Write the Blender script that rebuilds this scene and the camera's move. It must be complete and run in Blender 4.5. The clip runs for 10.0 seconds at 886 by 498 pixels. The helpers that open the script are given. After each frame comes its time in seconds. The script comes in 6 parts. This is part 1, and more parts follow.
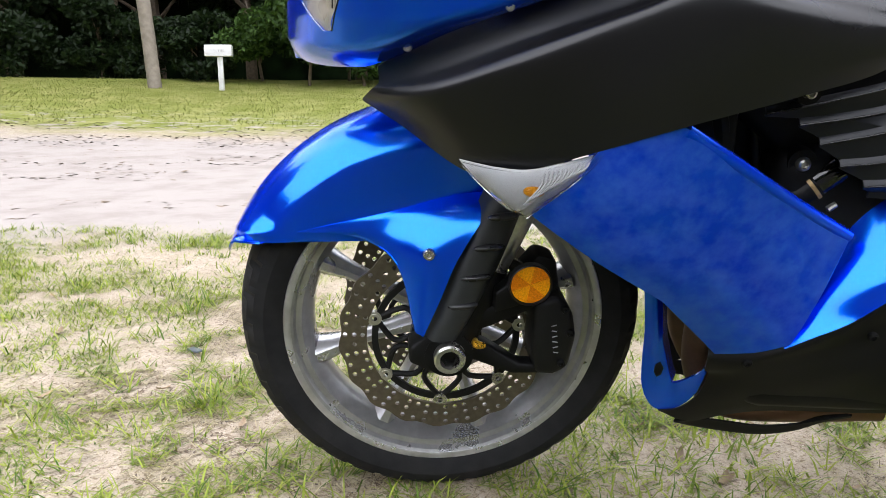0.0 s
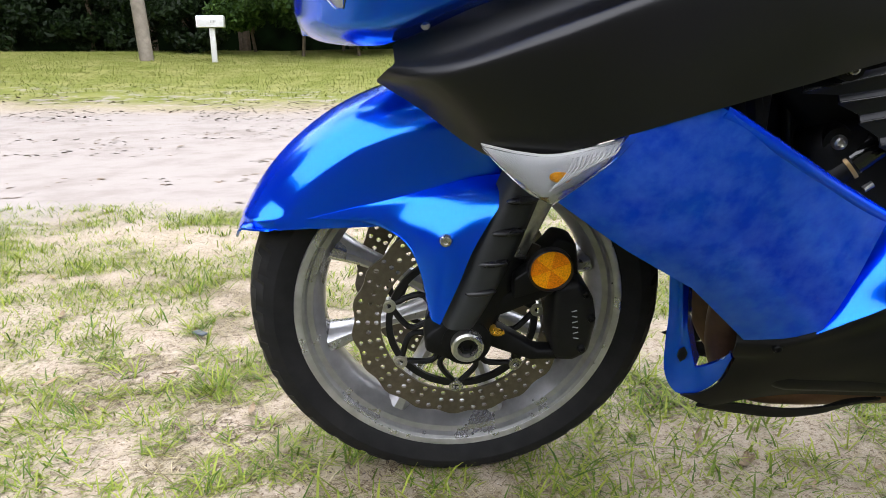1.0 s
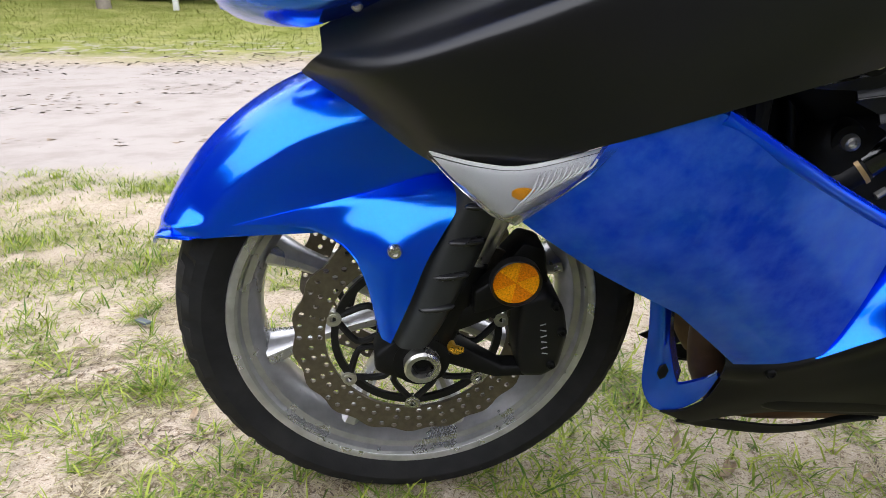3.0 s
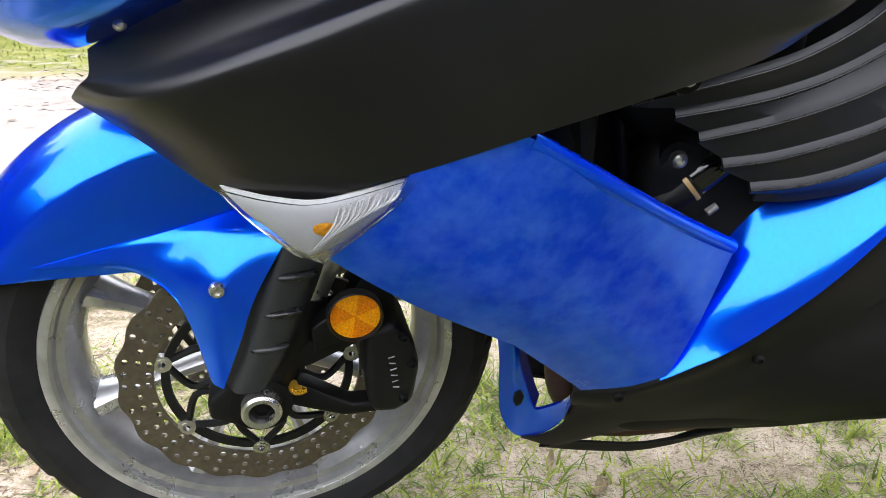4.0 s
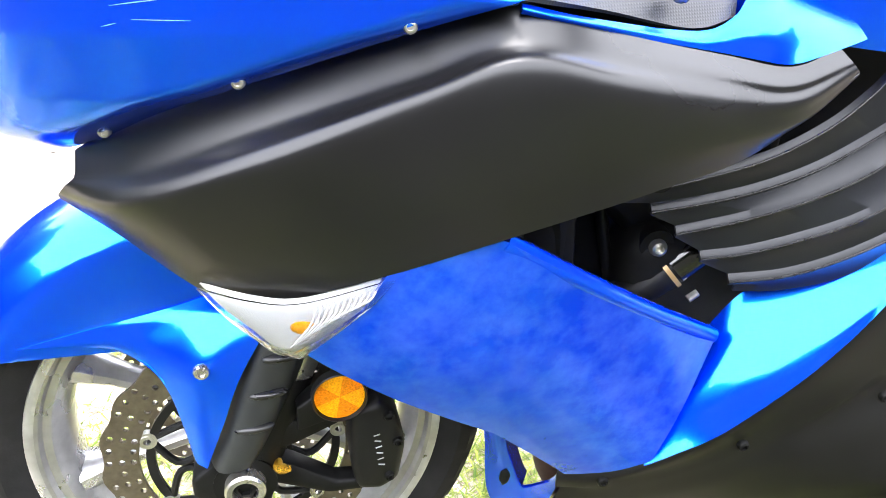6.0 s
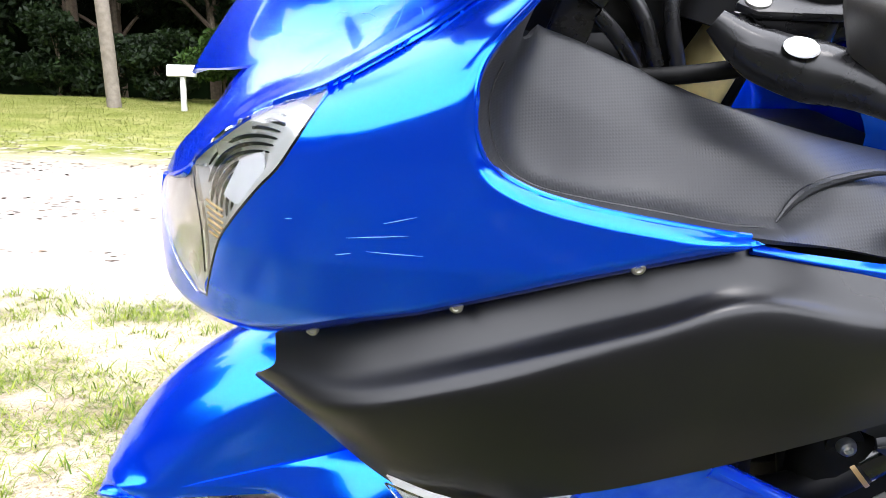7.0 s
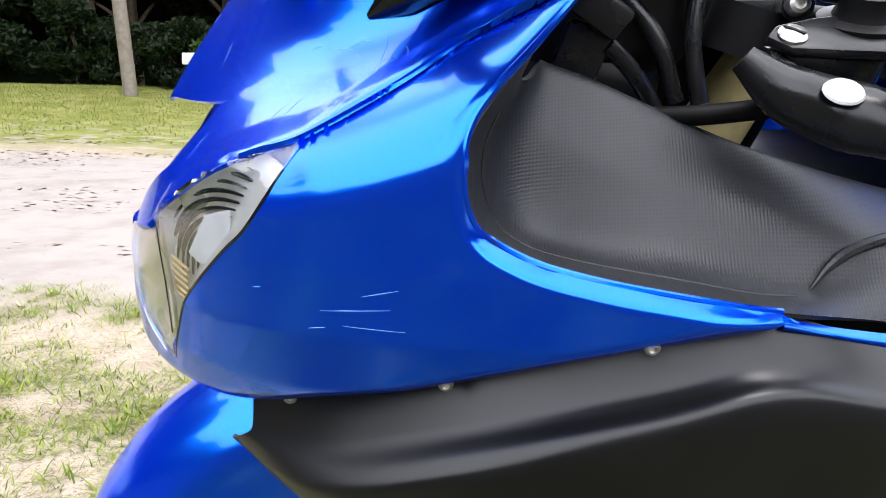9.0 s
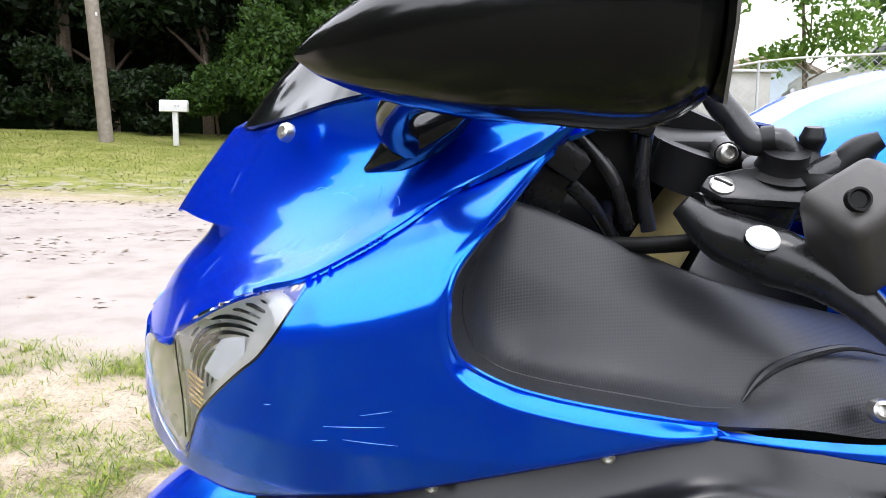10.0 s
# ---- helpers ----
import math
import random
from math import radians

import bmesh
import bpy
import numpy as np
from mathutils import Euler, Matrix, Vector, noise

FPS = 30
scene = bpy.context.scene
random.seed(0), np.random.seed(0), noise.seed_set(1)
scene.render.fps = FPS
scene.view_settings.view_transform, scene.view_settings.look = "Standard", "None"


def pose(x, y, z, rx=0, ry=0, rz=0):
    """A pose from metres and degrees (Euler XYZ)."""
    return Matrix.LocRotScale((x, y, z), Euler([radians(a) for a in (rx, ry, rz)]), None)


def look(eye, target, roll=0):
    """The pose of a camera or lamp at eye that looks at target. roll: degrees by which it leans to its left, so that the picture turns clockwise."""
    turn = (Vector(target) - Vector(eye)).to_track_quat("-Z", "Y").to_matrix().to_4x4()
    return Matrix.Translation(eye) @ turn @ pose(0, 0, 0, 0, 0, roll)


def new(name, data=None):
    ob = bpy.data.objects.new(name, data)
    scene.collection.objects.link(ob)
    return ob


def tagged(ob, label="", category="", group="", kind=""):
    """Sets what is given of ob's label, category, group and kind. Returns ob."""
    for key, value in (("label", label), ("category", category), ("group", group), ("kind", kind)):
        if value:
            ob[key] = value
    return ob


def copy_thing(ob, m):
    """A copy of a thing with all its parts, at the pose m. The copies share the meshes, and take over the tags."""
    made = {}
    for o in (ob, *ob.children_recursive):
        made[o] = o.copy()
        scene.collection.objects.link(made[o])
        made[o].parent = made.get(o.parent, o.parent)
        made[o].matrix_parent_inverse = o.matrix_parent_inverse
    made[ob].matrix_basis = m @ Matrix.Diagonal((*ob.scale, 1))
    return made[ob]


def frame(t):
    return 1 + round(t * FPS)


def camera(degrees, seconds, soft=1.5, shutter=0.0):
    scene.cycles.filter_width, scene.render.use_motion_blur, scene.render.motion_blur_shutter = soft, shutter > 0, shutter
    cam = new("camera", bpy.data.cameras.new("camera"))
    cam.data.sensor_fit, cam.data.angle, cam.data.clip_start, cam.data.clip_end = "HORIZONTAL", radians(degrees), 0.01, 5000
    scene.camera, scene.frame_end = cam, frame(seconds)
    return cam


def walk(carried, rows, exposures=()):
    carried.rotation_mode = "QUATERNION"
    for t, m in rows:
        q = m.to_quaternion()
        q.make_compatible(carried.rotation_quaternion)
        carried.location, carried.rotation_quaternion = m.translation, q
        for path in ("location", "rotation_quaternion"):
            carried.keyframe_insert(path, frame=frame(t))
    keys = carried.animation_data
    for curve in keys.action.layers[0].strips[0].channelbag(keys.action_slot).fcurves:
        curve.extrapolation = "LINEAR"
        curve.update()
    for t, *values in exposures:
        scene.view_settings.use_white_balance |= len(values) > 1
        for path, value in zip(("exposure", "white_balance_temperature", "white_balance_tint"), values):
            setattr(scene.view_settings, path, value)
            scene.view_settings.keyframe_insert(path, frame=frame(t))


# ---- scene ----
cam = camera(63.6, 10.0, 0.7)
PATH = [
    (0, (0.098, -1.048, 0.602), (-0.151, 0.901, 0.226), -0.5),
    (0.5, (0.082, -1.029, 0.605), (-0.16, 0.911, 0.184), -1.4),
    (1, (0.069, -1.013, 0.615), (-0.172, 0.919, 0.157), -1.3),
    (1.5, (0.056, -0.973, 0.648), (-0.051, 0.925, 0.026), -1.7),
    (2, (0.074, -0.923, 0.642), (-0.104, 0.974, 0.037), -1.4),
    (3.3, (0.086, -0.86, 0.657), (-0.068, 1.05, 0.084), -0.9),
    (3.5, (0.097, -0.845, 0.662), (0.012, 1.075, 0.108), -1.1),
    (4, (0.162, -0.819, 0.654), (0.236, 1.096, 0.082), -1.6),
    (4.5, (0.219, -0.817, 0.642), (0.392, 1.078, 0.026), -1.3),
    (5, (0.227, -0.815, 0.644), (0.441, 1.079, 0.038), -1.7),
    (5.5, (0.222, -0.814, 0.652), (0.42, 1.085, 0.057), -1.8),
    (6, (0.185, -0.815, 0.698), (0.247, 1.129, 0.23), -1.4),
    (6.2, (0.159, -0.814, 0.73), (0.158, 1.145, 0.328), -1.2),
    (7.3, (0.097, -0.768, 0.821), (-0.086, 1.196, 0.492), 0.8),
    (7.5, (0.097, -0.748, 0.827), (-0.095, 1.21, 0.465), 0.7),
    (8, (0.105, -0.721, 0.836), (-0.113, 1.232, 0.469), 0.9),
    (8.5, (0.108, -0.726, 0.841), (-0.093, 1.23, 0.473), 0.7),
    (9, (0.111, -0.731, 0.846), (-0.091, 1.225, 0.479), 0.4),
    (9.5, (0.106, -0.731, 0.848), (-0.074, 1.229, 0.491), 0.2),
    (10, (0.11, -0.789, 0.907), (-0.027, 1.191, 0.661), 0.6),
]
walk(cam, [(t, look(eye, target, roll)) for t, eye, target, roll in PATH],
     [(t, stops, 6250, 14) for t, stops in ((0, -0.42), (1, -0.42), (2, -0.52), (3.5, -0.52), (4.0, -0.07), (4.5, 0.53), (5.5, 1.00), (6.2, 1.23), (6.8, 0.58), (7.3, -0.17), (9, -0.34), (10, -0.34))])

# ---- world and sun ----
world = bpy.data.worlds.new("sky")
scene.world = world
world.use_nodes = True
wn, wl = world.node_tree.nodes, world.node_tree.links
sky = wn.new("ShaderNodeTexSky")
sky.sky_type, sky.sun_disc = "NISHITA", False
sky.sun_elevation, sky.sun_rotation = radians(70), radians(160)
sky.air_density, sky.dust_density = 1.0, 1.5
wtc, wno, wra, wmix = wn.new("ShaderNodeTexCoord"), wn.new("ShaderNodeTexNoise"), wn.new("ShaderNodeValToRGB"), wn.new("ShaderNodeMix")
wno.inputs["Scale"].default_value, wno.inputs["Detail"].default_value = 2.6, 6.0
wra.color_ramp.elements[0].position, wra.color_ramp.elements[1].position = 0.20, 0.46
wmix.data_type = "RGBA"
wmix.inputs["B"].default_value = (32.0, 32.6, 33.6, 1)
wl.new(wtc.outputs["Generated"], wno.inputs["Vector"])
wl.new(wno.outputs["Fac"], wra.inputs["Fac"])
wl.new(wra.outputs["Color"], wmix.inputs["Factor"])
wl.new(sky.outputs["Color"], wmix.inputs["A"])
wl.new(wmix.outputs["Result"], wn["Background"].inputs["Color"])
wn["Background"].inputs["Strength"].default_value = 0.15
sun = new("sun", bpy.data.lights.new("sun", "SUN"))
sun.data.energy, sun.data.angle, sun.data.color = 1.0, radians(12), (1.0, 0.95, 0.88)
sun.matrix_world = look((0.6, -1.7, 5.0), (0, 0, 0))


# ---- helpers of the scene ----
def mat(name, color, rough=0.5, metal=0.0, vary=0.12, scale=30.0, bump=0.0, bscale=200.0, coat=0.0, spec=0.5, dirt=None, dirt_scale=6.0, dirt_amt=0.5, coat_rough=0.03, pieces=0.0):
    """Procedural paint or plastic: base colour varied at two scales, fine relief, optional dirt and clear coat."""
    m = bpy.data.materials.new(name)
    m.use_nodes = True
    n, l = m.node_tree.nodes, m.node_tree.links
    p = n["Principled BSDF"]
    tc, n1, n2 = n.new("ShaderNodeTexCoord"), n.new("ShaderNodeTexNoise"), n.new("ShaderNodeTexNoise")
    n1.inputs["Scale"].default_value, n1.inputs["Detail"].default_value = scale, 5
    n2.inputs["Scale"].default_value, n2.inputs["Detail"].default_value = dirt_scale, 6
    for q in (n1, n2):
        l.new(tc.outputs["Object"], q.inputs["Vector"])
    hsv = n.new("ShaderNodeHueSaturation")
    hsv.inputs["Color"].default_value = (*color, 1)
    mr = n.new("ShaderNodeMapRange")
    mr.inputs["From Min"].default_value, mr.inputs["From Max"].default_value = 0.3, 0.7
    mr.inputs["To Min"].default_value, mr.inputs["To Max"].default_value = 1 - vary, 1 + vary
    l.new(n1.outputs["Fac"], mr.inputs["Value"])
    out = mr.outputs["Result"]
    if pieces:
        oi, ad = n.new("ShaderNodeObjectInfo"), n.new("ShaderNodeMath")
        ad.operation = "MULTIPLY_ADD"
        l.new(oi.outputs["Random"], ad.inputs[0])
        ad.inputs[1].default_value = pieces
        l.new(out, ad.inputs[2])
        out = ad.outputs[0]
    l.new(out, hsv.inputs["Value"])
    col = hsv.outputs["Color"]
    rr = n.new("ShaderNodeMapRange")
    rr.inputs["From Min"].default_value, rr.inputs["From Max"].default_value = 0.3, 0.7
    rr.inputs["To Min"].default_value, rr.inputs["To Max"].default_value = max(rough - 0.06, 0.02), min(rough + 0.08, 1)
    l.new(n2.outputs["Fac"], rr.inputs["Value"])
    l.new(rr.outputs["Result"], p.inputs["Roughness"])
    if dirt:
        mx, ra = n.new("ShaderNodeMix"), n.new("ShaderNodeValToRGB")
        mx.data_type = "RGBA"
        ra.color_ramp.elements[0].position, ra.color_ramp.elements[1].position = 0.42, 0.78
        ra.color_ramp.elements[1].color = (dirt_amt, dirt_amt, dirt_amt, 1)
        l.new(n2.outputs["Fac"], ra.inputs["Fac"])
        l.new(ra.outputs["Color"], mx.inputs["Factor"])
        l.new(col, mx.inputs["A"])
        mx.inputs["B"].default_value = (*dirt, 1)
        col = mx.outputs["Result"]
    l.new(col, p.inputs["Base Color"])
    p.inputs["Metallic"].default_value = metal
    p.inputs["Specular IOR Level"].default_value = spec
    p.inputs["Coat Weight"].default_value, p.inputs["Coat Roughness"].default_value = coat, coat_rough
    if bump:
        b, n3 = n.new("ShaderNodeBump"), n.new("ShaderNodeTexNoise")
        n3.inputs["Scale"].default_value, n3.inputs["Detail"].default_value = bscale, 3
        l.new(tc.outputs["Object"], n3.inputs["Vector"])
        l.new(n3.outputs["Fac"], b.inputs["Height"])
        b.inputs["Strength"].default_value, b.inputs["Distance"].default_value = bump, 0.002
        l.new(b.outputs["Normal"], p.inputs["Normal"])
    return m


def glass(name, color, rough=0.02, weight=1.0, ior=1.45):
    m = bpy.data.materials.new(name)
    m.use_nodes = True
    p = m.node_tree.nodes["Principled BSDF"]
    p.inputs["Base Color"].default_value = (*color, 1)
    p.inputs["Roughness"].default_value, p.inputs["Transmission Weight"].default_value, p.inputs["IOR"].default_value = rough, weight, ior
    return m


def link(name, me, material, parent=None, label=""):
    me.materials.append(material)
    ob = new(name, me)
    ob.parent = parent
    return tagged(ob, label)


def part(name, bm, material, parent=None, label="", m=None, smooth=True, sharp=40):
    """One bmesh as one mesh object, under a thing or a part."""
    if m is not None:
        bm.transform(m)
    bmesh.ops.recalc_face_normals(bm, faces=bm.faces)
    if bm.calc_volume(signed=True) < 0:
        bmesh.ops.reverse_faces(bm, faces=bm.faces)
    for f in bm.faces:
        f.smooth = smooth
    for e in bm.edges:
        if len(e.link_faces) == 2 and e.calc_face_angle(0) > radians(sharp):
            e.smooth = False
    me = bpy.data.meshes.new(name)
    bm.to_mesh(me)
    bm.free()
    return link(name, me, material, parent, label)


def spline(pts, n):
    """n points along a smooth curve through pts, evenly by length."""
    p = np.array(pts, float)
    if len(p) == 2:
        return p[0] + (p[1] - p[0]) * np.linspace(0, 1, n)[:, None]
    q = np.vstack([2 * p[0] - p[1], p, 2 * p[-1] - p[-2]])
    d = []
    for i in range(1, len(q) - 2):
        t = np.linspace(0, 1, 24, endpoint=False)[:, None]
        a, b, c, e = q[i - 1], q[i], q[i + 1], q[i + 2]
        d.append(0.5 * (2 * b + (c - a) * t + (2 * a - 5 * b + 4 * c - e) * t**2 + (3 * b - a - 3 * c + e) * t**3))
    d = np.vstack(d + [p[-1:]])
    s = np.r_[0, np.cumsum(np.linalg.norm(np.diff(d, axis=0), axis=1))]
    u = np.linspace(0, s[-1], n)
    return np.stack([np.interp(u, s, d[:, k]) for k in range(d.shape[1])], 1)


def across(rows, nu, nv, sharp_rows=False):
    """A smooth net of nv x nu points through rows of control points; sharp_rows keeps corners where rows meet the edge."""
    r = np.array([spline(row, nu) for row in rows])
    if not sharp_rows:
        return np.stack([spline(r[:, k], nv) for k in range(nu)], 1)
    t = np.linspace(0, 1, len(rows))
    u = np.unique(np.r_[np.linspace(0, 1, nv), t])
    lin = np.stack([[np.interp(u, t, r[:, k, c]) for c in range(r.shape[2])] for k in range(nu)]).transpose(2, 0, 1)
    soft = np.stack([[np.interp(u, np.linspace(0, 1, 200), spline(np.c_[t, r[:, k, c]], 200)[:, 1]) for c in range(r.shape[2])] for k in range(nu)]).transpose(2, 0, 1)
    lin[..., 1] = soft[..., 1] if r.shape[2] == 3 else lin[..., 1]
    return lin


def sheet(net, thick=0.003, inward=(0, 0.0, 0)):
    """A shell of some thickness over a net of points; the net is its outer face, which looks away from the thing's middle plane."""
    net = np.asarray(net, float)
    nv, nu = net.shape[:2]
    du, dv = np.gradient(net, axis=1), np.gradient(net, axis=0)
    nr = np.cross(du, dv)
    nr /= np.linalg.norm(nr, axis=-1, keepdims=True) + 1e-9
    if (nr[..., 1] * np.sign(net[..., 1])).sum() < 0:
        nr = -nr
    inner = net - nr * thick
    bm = bmesh.new()
    vs = [[[bm.verts.new(g[j, i]) for i in range(nu)] for j in range(nv)] for g in (net, inner)]
    for j in range(nv - 1):
        for i in range(nu - 1):
            for g in vs:
                bm.faces.new((g[j][i], g[j][i + 1], g[j + 1][i + 1], g[j + 1][i]))
    rim_ = [(0, i) for i in range(nu)] + [(j, nu - 1) for j in range(1, nv)] + [(nv - 1, i) for i in range(nu - 2, -1, -1)] + [(j, 0) for j in range(nv - 2, 0, -1)]
    for k, (j, i) in enumerate(rim_):
        q, p = rim_[(k + 1) % len(rim_)]
        bm.faces.new((vs[0][j][i], vs[0][q][p], vs[1][q][p], vs[1][j][i]))
    return bm


def turned(profile, n=48, axis="y", close=True):
    """A body of revolution from (radius, along) pairs; closed: the profile is a loop."""
    bm = bmesh.new()
    rings = []
    for k in range(n):
        a = 2 * math.pi * k / n
        c, s = math.cos(a), math.sin(a)
        rings.append([bm.verts.new((r * c, y, r * s) if axis == "y" else (r * c, r * s, y)) for r, y in profile])
    m = len(profile)
    for k in range(n):
        for i in range(m if close else m - 1):
            j = (i + 1) % m
            bm.faces.new((rings[k][i], rings[k][j], rings[(k + 1) % n][j], rings[(k + 1) % n][i]))
    if not close:
        for e in (0, m - 1):
            if profile[e][0] > 1e-6:
                bm.faces.new([rings[k][e] for k in range(n)])
    bmesh.ops.remove_doubles(bm, verts=bm.verts, dist=1e-6)
    return bm


def tube(pts, r, n=12, steps=24, smooth=True):
    """A round rod along a curve; r is a number or one radius a control point."""
    c = spline(pts, steps) if smooth else np.array(pts, float)
    rr = np.interp(np.linspace(0, 1, len(c)), np.linspace(0, 1, len(r)), r) if isinstance(r, (list, tuple)) else np.full(len(c), r)
    bm = bmesh.new()
    rings, up = [], None
    for i, p in enumerate(c):
        d = Vector(c[min(i + 1, len(c) - 1)] - c[max(i - 1, 0)]).normalized()
        up = (Vector((0, 0, 1)) if abs(d.z) < 0.9 else Vector((1, 0, 0))) if up is None else up
        up = (up - d * up.dot(d)).normalized()
        sd = d.cross(up)
        rings.append([bm.verts.new(Vector(p) + float(rr[i]) * (math.cos(a) * up + math.sin(a) * sd)) for a in [2 * math.pi * k / n for k in range(n)]])
    for i in range(len(rings) - 1):
        for k in range(n):
            bm.faces.new((rings[i][k], rings[i][(k + 1) % n], rings[i + 1][(k + 1) % n], rings[i + 1][k]))
    bm.faces.new(rings[0])
    bm.faces.new(rings[-1])
    return bm


def block(sx, sy, sz, bev=0.004, at=(0, 0, 0), seg=2):
    bm = bmesh.new()
    bmesh.ops.create_cube(bm, size=1, matrix=Matrix.Translation(at) @ Matrix.Diagonal((sx, sy, sz, 1)))
    if bev:
        bmesh.ops.bevel(bm, geom=list(bm.edges), offset=bev, segments=seg, affect="EDGES", profile=0.5)
    return bm


def slab(outline, y0, y1, bev=0.003, seg=2):
    """A plate with an (x, z) outline between two depths, its edges rounded."""
    bm = bmesh.new()
    f = bm.faces.new([bm.verts.new((x, y0, z)) for x, z in outline])
    g = bmesh.ops.extrude_face_region(bm, geom=[f])
    bmesh.ops.translate(bm, verts=[v for v in g["geom"] if isinstance(v, bmesh.types.BMVert)], vec=(0, y1 - y0, 0))
    bmesh.ops.recalc_face_normals(bm, faces=bm.faces)
    if bev:
        bmesh.ops.bevel(bm, geom=list(bm.edges), offset=bev, segments=seg, affect="EDGES", profile=0.5)
    return bm


def bolt(r=0.006, h=0.004, socket=True):
    """A button-head screw with a hex socket, its head towards -y."""
    prof = [(0.0, -h * 0.35), (r * 0.45, -h * 0.35), (r * 0.5, -h), (r * 0.8, -h * 0.85), (r, -h * 0.3), (r, 0.002), (0.0, 0.002)] if socket else [(0.0, -h), (r * 0.8, -h), (r, 0), (0, 0.001)]
    return turned(prof, 16, close=False)


def joined(bms):
    """Several bmeshes as one."""
    out = bmesh.new()
    for b in bms:
        me = bpy.data.meshes.new("join")
        b.to_mesh(me)
        b.free()
        out.from_mesh(me)
        bpy.data.meshes.remove(me)
    return out


def fitted(rows, deg=3):
    """A smooth depth y(x, z) of the given degree through rows of control points."""
    p = np.array([q for row in rows for q in row], float)

    def terms(x, z):
        x, z = (np.asarray(x) - 0.25) / 0.2, (np.asarray(z) - 0.5) / 0.2
        return np.stack([x**i * z**j for i in range(deg + 1) for j in range(deg + 1 - i)], -1)

    c = np.linalg.lstsq(terms(p[:, 0], p[:, 2]), p[:, 1], rcond=None)[0]
    return lambda x, z: terms(x, z) @ c


def about_y(deg):
    return Matrix.Rotation(radians(deg), 4, "Y")


# ---- materials ----
def candy(name, haze=(0.004, 0.215, 0.98), haze_amt=0.12, haze_scale=9, film=0.0):
    """Candy paint: fine metallic flake in clear blue over a deep blue ground coat, under a hard gloss coat."""
    m = mat(name, (0.002, 0.205, 0.98), 0.18, 1.0, 0.05, 900, coat=0.8, coat_rough=0.015, dirt=haze, dirt_scale=haze_scale, dirt_amt=haze_amt)
    n, l = m.node_tree.nodes, m.node_tree.links
    ground, mx = n.new("ShaderNodeBsdfPrincipled"), n.new("ShaderNodeMixShader")
    ground.inputs["Base Color"].default_value = (0.0, 0.032, 0.82, 1)
    ground.inputs["Roughness"].default_value = 0.35
    ground.inputs["Specular IOR Level"].default_value = 0.1
    mx.inputs["Fac"].default_value = 0.66
    l.new(ground.outputs[0], mx.inputs[1])
    l.new(n["Principled BSDF"].outputs[0], mx.inputs[2])
    l.new(mx.outputs[0], n["Material Output"].inputs["Surface"])
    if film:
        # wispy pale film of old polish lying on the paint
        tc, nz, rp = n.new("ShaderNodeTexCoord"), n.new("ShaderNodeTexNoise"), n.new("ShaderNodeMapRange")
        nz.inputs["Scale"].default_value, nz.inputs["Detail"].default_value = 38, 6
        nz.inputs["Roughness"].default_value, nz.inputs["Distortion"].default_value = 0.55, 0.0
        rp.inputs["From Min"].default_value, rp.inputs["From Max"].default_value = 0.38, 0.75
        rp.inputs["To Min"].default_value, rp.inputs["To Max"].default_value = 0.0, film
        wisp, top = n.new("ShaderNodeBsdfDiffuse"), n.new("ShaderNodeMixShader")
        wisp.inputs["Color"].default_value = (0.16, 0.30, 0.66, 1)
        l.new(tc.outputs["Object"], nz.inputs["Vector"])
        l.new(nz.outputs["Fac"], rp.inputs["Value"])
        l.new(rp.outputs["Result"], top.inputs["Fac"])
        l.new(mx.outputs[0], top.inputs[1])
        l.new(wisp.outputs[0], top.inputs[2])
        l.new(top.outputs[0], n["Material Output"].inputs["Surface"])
    return m


BLUE = candy("candy_blue_paint")
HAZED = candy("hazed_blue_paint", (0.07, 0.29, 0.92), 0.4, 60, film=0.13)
LOWER = mat("dull_black_plastic", (0.005, 0.005, 0.005), 0.55, 0.0, 0.2, 25, bump=0.04, bscale=700, dirt=(0.012, 0.011, 0.009), dirt_scale=5, dirt_amt=0.3, spec=0.2)
MATT = mat("satin_black_paint", (0.006, 0.006, 0.007), 0.31, 0.0, 0.12, 25, bump=0.02, bscale=900, dirt=(0.010, 0.010, 0.011), dirt_scale=5, dirt_amt=0.2, spec=0.5)
RIBB = mat("ribbed_black_plastic", (0.008, 0.009, 0.012), 0.34, 0.0, 0.15, 40, bump=0.03, bscale=700, spec=0.35)
PLASTIC = mat("black_plastic", (0.006, 0.006, 0.0065), 0.42, 0.0, 0.15, 60, bump=0.05, bscale=700, spec=0.3)
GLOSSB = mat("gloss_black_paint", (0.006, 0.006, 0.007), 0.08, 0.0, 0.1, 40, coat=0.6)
DARK = mat("grimy_black_metal", (0.004, 0.004, 0.004), 0.5, 0.0, 0.4, 40, bump=0.15, bscale=120, spec=0.2)
RUBBER = mat("tyre_rubber", (0.010, 0.010, 0.011), 0.7, 0.0, 0.25, 40, bump=0.12, bscale=300, dirt=(0.07, 0.065, 0.055), dirt_scale=20, dirt_amt=0.12, spec=0.22)
SILVER = mat("silver_wheel_paint", (0.58, 0.58, 0.59), 0.30, 0.75, 0.10, 60, bump=0.02, bscale=300, dirt=(0.20, 0.18, 0.15), dirt_scale=22, dirt_amt=0.5)
RIM = mat("silver_grey_rim_paint", (0.44, 0.44, 0.445), 0.30, 0.75, 0.10, 60, bump=0.02, bscale=300, dirt=(0.12, 0.105, 0.09), dirt_scale=14, dirt_amt=0.5)
GREYBAR = mat("faded_grey_paint", (0.30, 0.30, 0.31), 0.6)
STEEL = mat("zinc_steel", (0.55, 0.54, 0.50), 0.28, 0.9, 0.12, 200)
